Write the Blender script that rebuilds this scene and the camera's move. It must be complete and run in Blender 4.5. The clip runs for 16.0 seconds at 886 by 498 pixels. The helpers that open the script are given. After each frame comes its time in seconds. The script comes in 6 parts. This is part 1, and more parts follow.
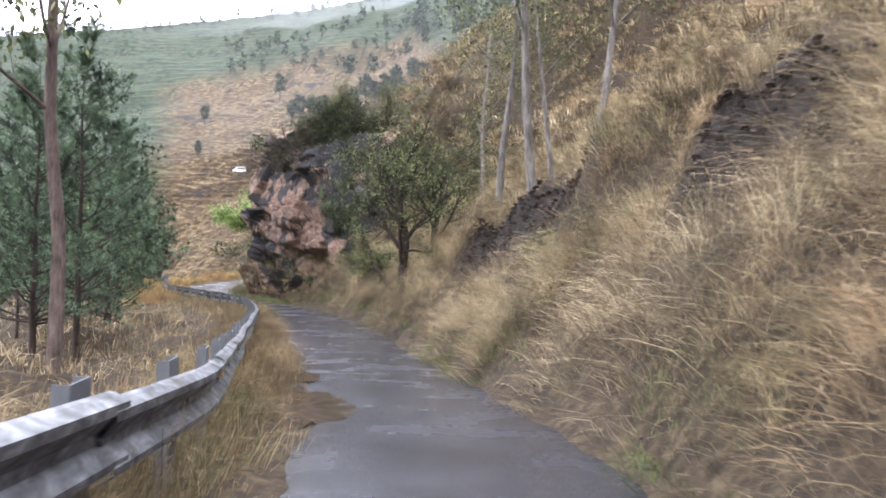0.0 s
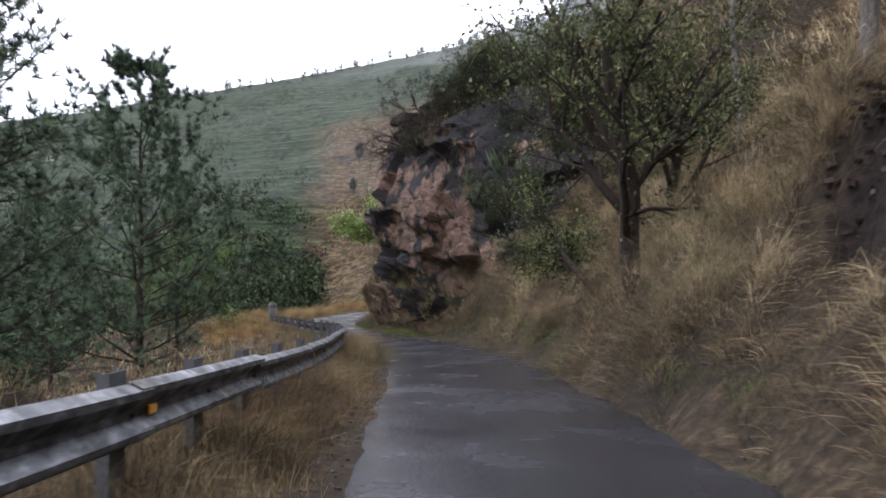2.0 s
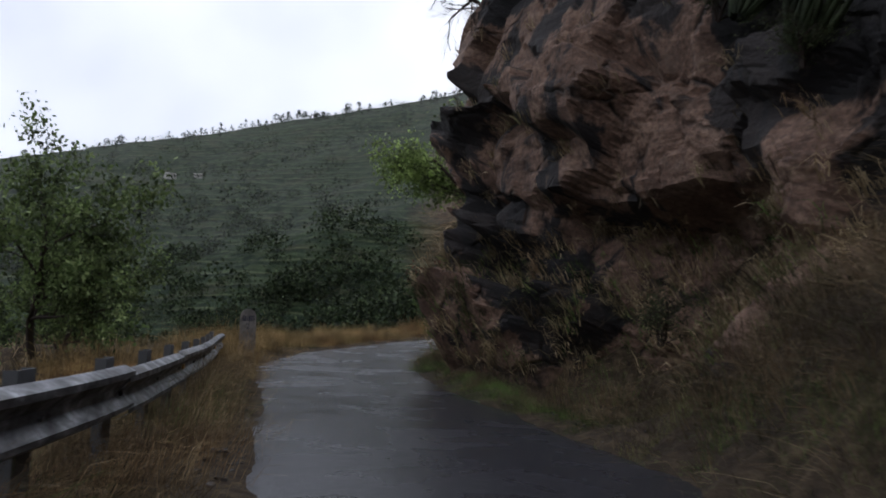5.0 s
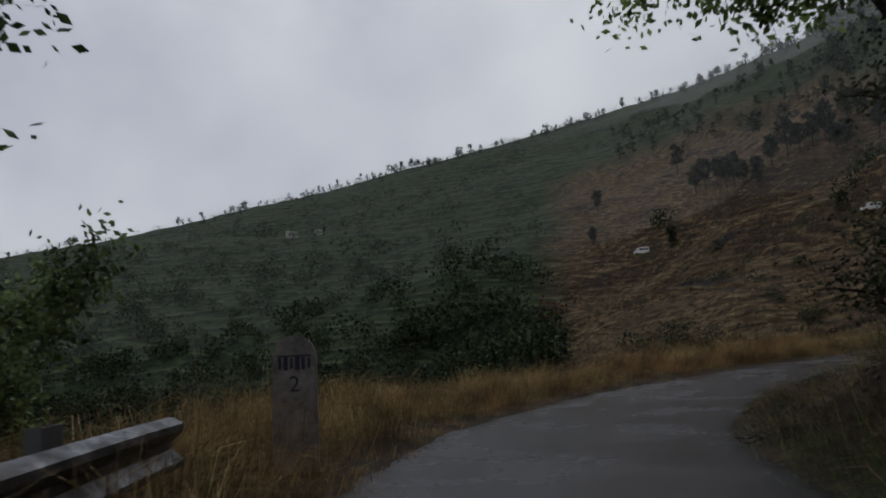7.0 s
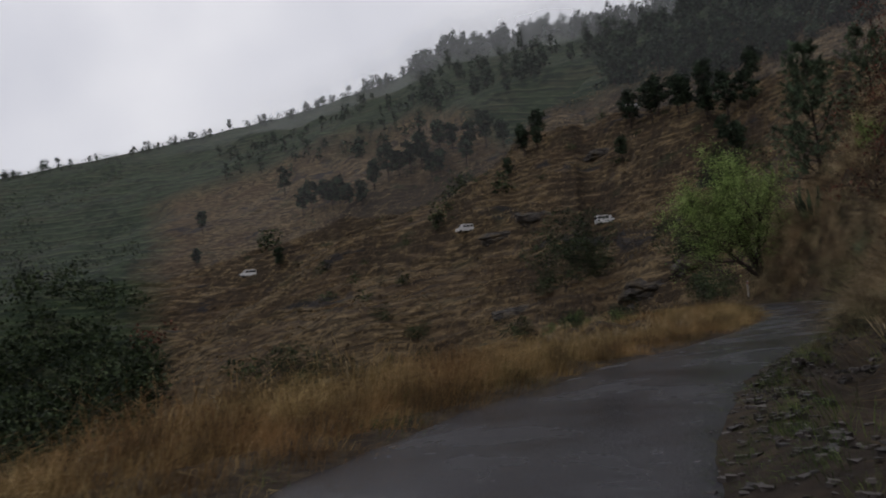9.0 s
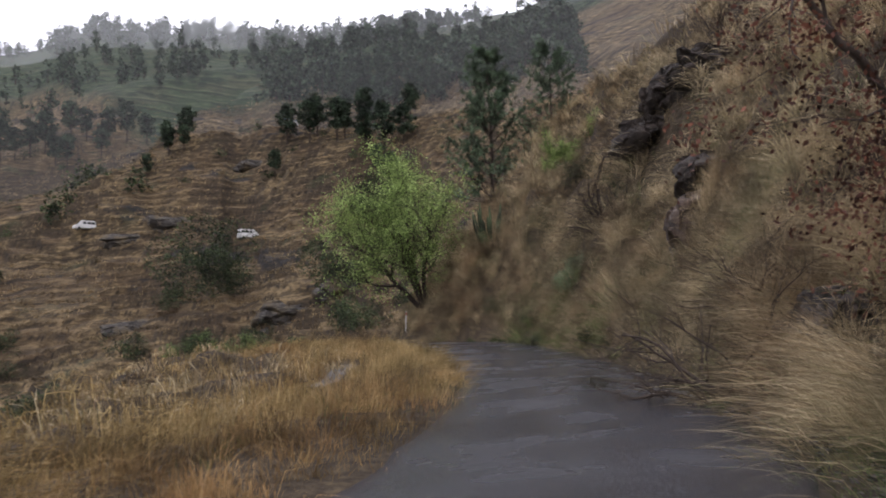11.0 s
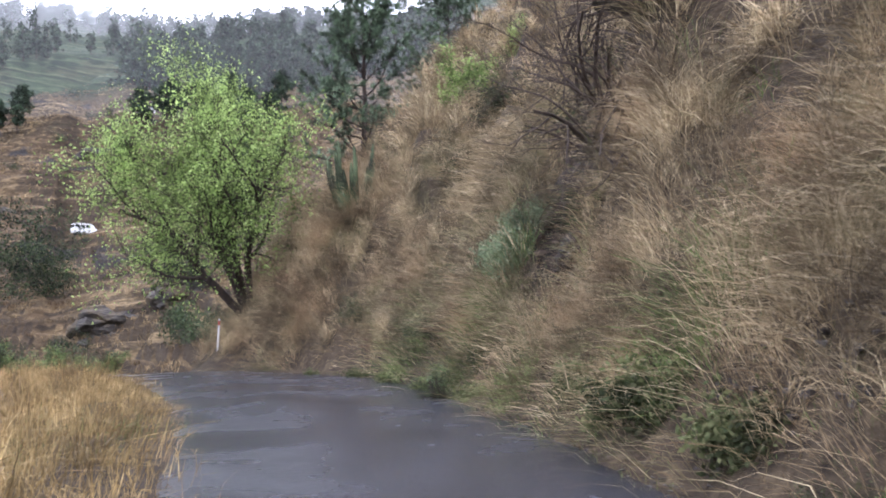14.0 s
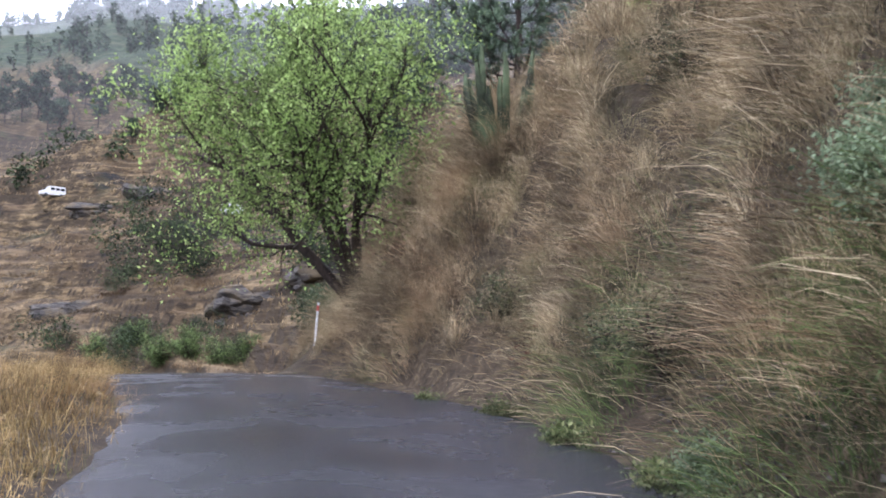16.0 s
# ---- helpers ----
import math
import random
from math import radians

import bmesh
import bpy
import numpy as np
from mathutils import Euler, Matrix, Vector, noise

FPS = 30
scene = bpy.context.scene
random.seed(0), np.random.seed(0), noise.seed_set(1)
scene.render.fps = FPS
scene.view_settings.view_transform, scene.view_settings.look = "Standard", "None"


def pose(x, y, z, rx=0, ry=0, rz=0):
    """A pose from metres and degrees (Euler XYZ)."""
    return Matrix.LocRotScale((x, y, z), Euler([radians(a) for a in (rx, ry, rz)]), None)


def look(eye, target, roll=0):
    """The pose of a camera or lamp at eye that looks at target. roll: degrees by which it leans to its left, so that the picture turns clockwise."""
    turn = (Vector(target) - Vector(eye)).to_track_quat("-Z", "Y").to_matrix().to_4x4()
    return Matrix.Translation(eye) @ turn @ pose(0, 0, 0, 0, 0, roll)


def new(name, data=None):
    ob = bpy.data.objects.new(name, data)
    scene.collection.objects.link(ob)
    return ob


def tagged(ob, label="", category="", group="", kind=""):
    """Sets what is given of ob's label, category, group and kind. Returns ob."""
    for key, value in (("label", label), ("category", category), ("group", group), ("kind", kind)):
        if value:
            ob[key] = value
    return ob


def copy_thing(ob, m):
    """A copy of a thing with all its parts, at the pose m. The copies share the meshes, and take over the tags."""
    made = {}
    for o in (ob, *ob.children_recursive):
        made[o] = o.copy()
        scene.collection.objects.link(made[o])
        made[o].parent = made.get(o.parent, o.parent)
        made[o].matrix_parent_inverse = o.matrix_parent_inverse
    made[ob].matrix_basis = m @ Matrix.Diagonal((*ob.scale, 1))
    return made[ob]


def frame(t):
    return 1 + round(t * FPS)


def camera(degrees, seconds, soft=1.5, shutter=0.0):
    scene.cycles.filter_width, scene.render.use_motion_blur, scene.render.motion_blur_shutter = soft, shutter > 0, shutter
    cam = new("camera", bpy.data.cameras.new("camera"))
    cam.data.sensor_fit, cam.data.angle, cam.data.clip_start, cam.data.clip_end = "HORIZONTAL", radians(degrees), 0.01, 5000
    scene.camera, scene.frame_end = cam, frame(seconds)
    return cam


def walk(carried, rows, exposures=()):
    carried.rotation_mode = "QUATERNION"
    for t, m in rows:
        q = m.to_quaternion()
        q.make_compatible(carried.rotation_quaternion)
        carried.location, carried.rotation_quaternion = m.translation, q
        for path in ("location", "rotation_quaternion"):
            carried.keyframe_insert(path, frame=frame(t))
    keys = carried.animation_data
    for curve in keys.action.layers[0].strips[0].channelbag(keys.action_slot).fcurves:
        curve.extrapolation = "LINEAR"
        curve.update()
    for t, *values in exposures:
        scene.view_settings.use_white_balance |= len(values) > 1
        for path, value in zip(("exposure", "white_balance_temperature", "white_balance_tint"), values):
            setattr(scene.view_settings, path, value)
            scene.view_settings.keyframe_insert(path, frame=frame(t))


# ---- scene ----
# ---------------------------------------------------------------- camera
cam = camera(56.9, 16.0, soft=1.9, shutter=0.16)
# seconds, x, y, z, yaw to the left, pitch up, lean to the left
PATH = [
    (0, -0.000, -0.000, 1.300, 0.03, 0.44, 1.71),
    (0.5, -0.232, 4.667, 0.922, 3.56, 0.76, 1.36),
    (1, -0.579, 9.075, 0.542, 7.13, 1.35, 0.05),
    (1.5, -1.311, 13.678, 0.202, 9.95, 2.57, -0.72),
    (2, -2.309, 18.560, -0.074, 11.07, 2.69, -0.51),
    (2.5, -3.260, 23.501, -0.319, 10.88, 2.84, -0.83),
    (3, -4.210, 28.297, -0.503, 10.49, 3.00, -1.06),
    (3.5, -5.073, 32.609, -0.646, 10.53, 3.28, -1.48),
    (4, -6.012, 36.795, -0.739, 12.48, 4.96, -0.62),
    (4.5, -7.136, 40.863, -0.802, 16.04, 5.02, 0.44),
    (5, -8.568, 44.713, -0.925, 19.16, 4.70, 1.80),
    (5.2, -9.189, 46.259, -0.964, 20.21, 4.69, 2.02),
    (7.3, -17.737, 61.905, -1.235, 27.87, 7.88, -2.62),
    (7.5, -18.192, 63.511, -1.227, 25.73, 8.01, -2.60),
    (8, -19.384, 67.520, -1.156, 18.52, 8.57, -5.49),
    (8.5, -20.141, 71.407, -1.105, 9.38, 7.69, -6.27),
    (9, -20.246, 75.296, -1.033, 0.36, 7.55, -6.03),
    (9.5, -19.843, 78.947, -0.917, -6.94, 8.33, -5.75),
    (10, -19.184, 82.361, -0.706, -13.01, 8.30, -4.77),
    (10.2, -18.854, 83.620, -0.639, -15.58, 7.97, -4.35),
    (12.3, -13.304, 96.763, 0.018, -31.96, 7.50, -2.08),
    (12.5, -12.743, 97.608, 0.064, -32.28, 7.57, -2.32),
    (13, -11.385, 99.669, 0.176, -32.76, 7.65, -2.40),
    (13.5, -10.128, 101.602, 0.260, -32.94, 7.72, -2.23),
    (14, -8.958, 103.584, 0.338, -33.16, 7.61, -2.43),
    (14.5, -7.717, 105.555, 0.454, -32.33, 8.60, -1.08),
    (15, -6.648, 107.621, 0.596, -29.20, 9.60, -0.59),
    (15.5, -5.835, 109.482, 0.710, -25.72, 8.60, -0.12),
    (16, -5.124, 111.248, 0.807, -22.95, 7.14, 0.31),
]


def held(x, y, z, yaw, pitch, roll):
    return pose(x, y, z, 0, 0, yaw) @ pose(0, 0, 0, 90 + pitch) @ pose(0, 0, 0, 0, 0, roll)


walk(cam, [(t, held(*row)) for t, *row in PATH],
     [(0, 1.95, 6000, 15), (0.5, 1.9, 6000, 15), (1.5, 1.05, 6000, 15), (2.0, 0.8, 6000, 15), (2.6, 0.95, 6000, 15), (3.5, 1.1, 5950, 15), (4.2, 0.4, 5950, 14), (5.2, -0.7, 6000, 12), (7.3, -1.42, 6200, 10), (8.0, -1.42, 6230, 11),
      (8.5, -1.36, 6300, 12), (9.5, -0.8, 6450, 14), (10.2, -0.5, 6450, 15), (12.3, 1.52, 5830, 18), (13.5, 1.55, 5740, 18), (14.4, 1.48, 5700, 19), (15.4, 1.15, 5640, 18), (16, 1.5, 5640, 18)])

# ---------------------------------------------------------------- sky and sun
world = bpy.data.worlds.new("overcast_sky")
scene.world = world
world.use_nodes = True
wn, wl = world.node_tree.nodes, world.node_tree.links
wn.clear()
w_out, w_bg, w_sky = wn.new("ShaderNodeOutputWorld"), wn.new("ShaderNodeBackground"), wn.new("ShaderNodeTexSky")
w_sky.sky_type, w_sky.sun_disc = "NISHITA", False
w_sky.sun_elevation, w_sky.sun_rotation = radians(55), radians(200)
w_co, w_no, w_ra, w_mix, w_sc = (wn.new("ShaderNodeTexCoord"), wn.new("ShaderNodeTexNoise"), wn.new("ShaderNodeValToRGB"),
                                 wn.new("ShaderNodeMix"), wn.new("ShaderNodeMix"))
w_no.inputs["Scale"].default_value, w_no.inputs["Detail"].default_value = 2.4, 5
w_no.inputs["Roughness"].default_value = 0.55
w_ra.color_ramp.elements[0].position, w_ra.color_ramp.elements[0].color = 0.32, (0.80, 0.82, 0.90, 1)
w_ra.color_ramp.elements[1].position, w_ra.color_ramp.elements[1].color = 0.66, (1.22, 1.22, 1.24, 1)
w_sc.data_type = w_mix.data_type = "RGBA"
w_sc.blend_type = "MULTIPLY"
w_sc.inputs["Factor"].default_value = 1.0
w_sc.inputs["B"].default_value = (0.1, 0.1, 0.1, 1)
w_mix.inputs["Factor"].default_value = 0.93
wl.new(w_co.outputs["Generated"], w_no.inputs["Vector"])
wl.new(w_no.outputs["Fac"], w_ra.inputs["Fac"])
wl.new(w_sky.outputs["Color"], w_sc.inputs["A"])
wl.new(w_sc.outputs["Result"], w_mix.inputs["A"])
wl.new(w_ra.outputs["Color"], w_mix.inputs["B"])
wl.new(w_mix.outputs["Result"], w_bg.inputs["Color"])
w_bg.inputs["Strength"].default_value = 1.5
wl.new(w_bg.outputs["Background"], w_out.inputs["Surface"])

sun = new("sun", bpy.data.lights.new("sun", "SUN"))
sun.data.energy, sun.data.angle, sun.data.color = 0.5, radians(60), (1.0, 0.97, 0.93)
sun.matrix_world = look((0, 0, 200), (40, 95, 0))

# ---------------------------------------------------------------- materials


class Mat:
    """A principled material with a short way to its nodes."""

    def __init__(self, name, rough=0.8, spec=0.3, metal=0.0):
        self.m = bpy.data.materials.new(name)
        self.m.use_nodes = True
        self.nt = self.m.node_tree
        self.b = self.nt.nodes["Principled BSDF"]
        self.b.inputs["Roughness"].default_value = rough
        self.b.inputs["Specular IOR Level"].default_value = spec
        self.b.inputs["Metallic"].default_value = metal
        self.co = None

    def node(self, kind, **ins):
        n = self.nt.nodes.new(kind)
        for key, v in ins.items():
            self.put(n.inputs[key.replace("_", " ")], v)
        return n

    def put(self, socket, v):
        if isinstance(v, bpy.types.NodeSocket):
            self.nt.links.new(v, socket)
        else:
            socket.default_value = v

    def pos(self, scale=(1, 1, 1), local=False):
        if local:
            c = self.node("ShaderNodeTexCoord").outputs["Object"]
        else:
            c = self.node("ShaderNodeNewGeometry").outputs["Position"]
        if scale == (1, 1, 1):
            return c
        m = self.node("ShaderNodeMapping", Vector=c)
        m.inputs["Scale"].default_value = scale
        return m.outputs["Vector"]

    def noise(self, scale, detail=4, rough=0.55, vec=None, warp=0.0):
        n = self.node("ShaderNodeTexNoise", Vector=vec or self.pos(), Scale=scale, Detail=detail, Roughness=rough, Distortion=warp)
        return n.outputs["Fac"]

    def ramp(self, fac, *stops):
        r = self.node("ShaderNodeValToRGB", Fac=fac)
        el = r.color_ramp.elements
        while len(el) < len(stops):
            el.new(0.5)
        for e, (p, c) in zip(el, stops):
            e.position = p
            e.color = (c, c, c, 1) if isinstance(c, (int, float)) else (*c, 1)
        return r.outputs["Color"]

    def math(self, op, a, b=0.0, clamp=False):
        n = self.node("ShaderNodeMath")
        n.operation, n.use_clamp = op, clamp
        self.put(n.inputs[0], a), self.put(n.inputs[1], b)
        return n.outputs[0]

    def mix(self, fac, a, b, kind="MIX"):
        n = self.node("ShaderNodeMix")
        n.data_type, n.blend_type = "RGBA", kind
        self.put(n.inputs["Factor"], fac)
        for key, v in (("A", a), ("B", b)):
            if isinstance(v, tuple):
                v = (*v, 1)[:4]
            self.put([s for s in n.inputs if s.name == key and s.type == "RGBA"][0], v)
        return [s for s in n.outputs if s.type == "RGBA"][0]

    def color(self, c):
        self.put(self.b.inputs["Base Color"], (*c, 1) if isinstance(c, tuple) else c)
        return self

    def rough(self, r):
        self.put(self.b.inputs["Roughness"], r)
        return self

    def bump(self, h, dist=0.02, strength=0.6):
        n = self.node("ShaderNodeBump", Height=h, Distance=dist, Strength=strength)
        self.nt.links.new(n.outputs["Normal"], self.b.inputs["Normal"])
        return self

    def island(self):
        return self.node("ShaderNodeNewGeometry").outputs["Random Per Island"]

    def leafy(self, weight=0.35):
        """Thin leaves let some light through."""
        t = self.node("ShaderNodeBsdfTranslucent")
        col = self.b.inputs["Base Color"]
        if col.links:
            self.nt.links.new(col.links[0].from_socket, t.inputs["Color"])
        else:
            t.inputs["Color"].default_value = col.default_value
        m = self.node("ShaderNodeMixShader", Fac=weight)
        self.nt.links.new(self.b.outputs["BSDF"], m.inputs[1])
        self.nt.links.new(t.outputs["BSDF"], m.inputs[2])
        self.nt.links.new(m.outputs["Shader"], self.nt.nodes["Material Output"].inputs["Surface"])
        return self


def wet_asphalt():
    m = Mat("wet_asphalt", spec=0.15)
    wear = m.noise(0.35, 5, 0.6)
    fine = m.noise(55, 3, 0.7)
    streak = m.noise(1.0, 5, 0.6, m.pos((1.6, 0.35, 1)), 0.6)
    base = m.ramp(wear, (0.3, (0.012, 0.012, 0.016)), (0.7, (0.026, 0.026, 0.033)))
    base = m.mix(m.ramp(streak, (0.52, 0), (0.72, 0.4)), base, (0.009, 0.009, 0.011))
    base = m.mix(m.math("MULTIPLY", fine, 0.5), base, (0.055, 0.055, 0.06))
    m.color(base)
    m.rough(m.ramp(m.noise(0.7, 4, 0.55, warp=0.4), (0.30, 0.15), (0.52, 0.25), (0.78, 0.38)))
    return m.bump(m.math("ADD", m.math("MULTIPLY", fine, 0.35), m.noise(9, 4, 0.6)), 0.012, 0.5).m


def muddy_water():
    m = Mat("muddy_water", rough=0.08, spec=0.5)
    return m.color(m.ramp(m.noise(2.5), (0.3, (0.030, 0.022, 0.016)), (0.7, (0.055, 0.041, 0.031)))).bump(m.noise(14), 0.004, 0.4).m


def soil_ground():
    """Dry grass thatch and brown earth close by, terraced slopes further off."""
    m = Mat("hillside_soil", rough=0.95, spec=0.15)
    p = m.node("ShaderNodeSeparateXYZ", Vector=m.pos())
    big = m.noise(0.22, 5, 0.6)
    fine = m.noise(5.0, 5, 0.65)
    near = m.ramp(fine, (0.30, (0.014, 0.010, 0.007)), (0.52, (0.044, 0.032, 0.020)), (0.76, (0.115, 0.085, 0.050)))
    earth = m.node("ShaderNodeAttribute")
    earth.attribute_name = "earth_and_shade"
    near = m.mix(m.ramp(big, (0.46, 0), (0.64, 0.7)), near, (0.020, 0.015, 0.012))
    near = m.mix(m.ramp(earth.outputs["Fac"], (0.25, 0.0), (0.6, 1.0)), near, m.ramp(fine, (0.35, (0.007, 0.006, 0.005)), (0.7, (0.030, 0.021, 0.017))))
    # far brown slope: narrow ledges that follow the height
    wob = m.noise(0.018, 3, 0.5)
    z = m.math("ADD", p.outputs["Z"], m.math("ADD", m.math("MULTIPLY", wob, 9.0), m.math("MULTIPLY", m.noise(0.16, 4, 0.65), 2.6)))
    step = m.math("FRACT", m.math("MULTIPLY", z, 0.46))
    zw = m.math("ADD", p.outputs["Z"], m.math("ADD", m.math("MULTIPLY", m.noise(0.006, 3, 0.5), 30.0), m.math("MULTIPLY", m.noise(0.05, 4, 0.6), 4.0)))
    wide = m.math("FRACT", m.math("MULTIPLY", zw, 0.16))
    patch = m.noise(0.045, 5, 0.65)
    tuft = m.noise(0.55, 6, 0.75, m.pos((0.5, 0.5, 1.7)))
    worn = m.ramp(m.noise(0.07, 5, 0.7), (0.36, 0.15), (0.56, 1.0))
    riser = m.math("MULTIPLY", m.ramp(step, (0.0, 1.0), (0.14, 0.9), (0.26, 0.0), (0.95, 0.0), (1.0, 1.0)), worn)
    tread = m.ramp(tuft, (0.38, (0.030, 0.021, 0.011)), (0.5, (0.082, 0.058, 0.030)), (0.60, (0.190, 0.136, 0.073)))
    brown = m.mix(m.ramp(patch, (0.46, 0), (0.6, 0.6)), tread, (0.058, 0.037, 0.021))
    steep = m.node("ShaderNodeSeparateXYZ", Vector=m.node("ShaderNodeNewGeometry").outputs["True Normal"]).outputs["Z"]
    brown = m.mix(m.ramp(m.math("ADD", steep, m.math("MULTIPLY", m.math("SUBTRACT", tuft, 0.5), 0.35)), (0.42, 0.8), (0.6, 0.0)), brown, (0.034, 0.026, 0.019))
    # bare earth, stones and shade under the lip of every ledge, all as colour
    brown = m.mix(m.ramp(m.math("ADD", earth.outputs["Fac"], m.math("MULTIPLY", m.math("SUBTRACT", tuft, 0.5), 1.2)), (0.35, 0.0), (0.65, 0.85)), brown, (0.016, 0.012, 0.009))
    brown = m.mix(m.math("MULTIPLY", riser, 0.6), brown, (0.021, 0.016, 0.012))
    brown = m.mix(m.ramp(m.noise(0.06, 5, 0.7), (0.57, 0), (0.68, 0.7)), brown, (0.034, 0.038, 0.020))
    crag = m.noise(0.035, 6, 0.7, m.pos((1, 1, 2.2)), 0.4)
    brown = m.mix(m.ramp(crag, (0.585, 0), (0.625, 0.9)), brown, (0.022, 0.021, 0.022))
    tree = m.node("ShaderNodeTexVoronoi", Vector=m.pos((1, 1, 0.7)), Scale=0.16)
    clumps = m.math("MULTIPLY", m.ramp(tree.outputs["Distance"], (0.30, 1.0), (0.55, 0.0)), m.ramp(m.noise(0.022, 5, 0.65), (0.44, 0.0), (0.56, 1.0)))
    field = m.ramp(m.noise(0.30, 5, 0.7, m.pos((0.5, 0.5, 1.5))), (0.34, (0.012, 0.021, 0.011)), (0.52, (0.027, 0.042, 0.020)), (0.68, (0.056, 0.074, 0.036)))
    field = m.mix(m.ramp(patch, (0.5, 0), (0.62, 0.55)), field, (0.055, 0.052, 0.030))
    hedge = m.math("MULTIPLY", m.ramp(wide, (0.0, 1.0), (0.14, 1.0), (0.26, 0.0), (1.0, 0.0)), worn)
    bright = m.math("MULTIPLY", m.ramp(wide, (0.26, 0.0), (0.34, 1.0), (0.44, 0.0)), worn)
    green = m.mix(m.math("MULTIPLY", hedge, 0.8), field, (0.012, 0.019, 0.012))
    green = m.mix(m.math("MULTIPLY", bright, 0.7), green, (0.115, 0.125, 0.066))
    green = m.mix(clumps, green, (0.010, 0.017, 0.010))
    ledge = m.math("ADD", m.math("MULTIPLY", step, 0.35), m.math("MULTIPLY", tuft, 0.5))
    wx = m.math("ADD", m.math("MULTIPLY", p.outputs["X"], -1.0), m.math("MULTIPLY", m.noise(0.02, 3), 30.0))
    wx = m.math("ADD", wx, m.math("MULTIPLY", m.math("SUBTRACT", p.outputs["Y"], 291.0), -0.33))
    side = m.math("DIVIDE", m.math("SUBTRACT", wx, 110.0), 20.0, True)
    upy = m.math("ADD", p.outputs["Y"], m.math("MULTIPLY", m.noise(0.015, 4), 120.0))
    east = m.math("MINIMUM", m.math("MULTIPLY", m.math("MAXIMUM", m.math("ADD", p.outputs["X"], 30.0), 0.0), 4.2), 215.0)
    up = m.math("DIVIDE", m.math("SUBTRACT", m.math("ADD", upy, east), 640.0), 50.0, True)
    far = m.mix(m.math("MAXIMUM", side, up), brown, green)
    # how far from the road's own slopes
    dx = m.math("ADD", p.outputs["X"], 12.0)
    dy = m.math("MULTIPLY", m.math("SUBTRACT", p.outputs["Y"], 65.0), 0.75)
    dist = m.math("SQRT", m.math("ADD", m.math("MULTIPLY", dx, dx), m.math("MULTIPLY", dy, dy)))
    away = m.math("DIVIDE", m.math("SUBTRACT", dist, 62.0), 20.0, True)
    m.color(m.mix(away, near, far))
    return m.bump(m.math("ADD", m.math("MULTIPLY", fine, 0.12), m.math("MULTIPLY", m.math("MULTIPLY", ledge, away), 2.4)), 0.9, 0.75).m


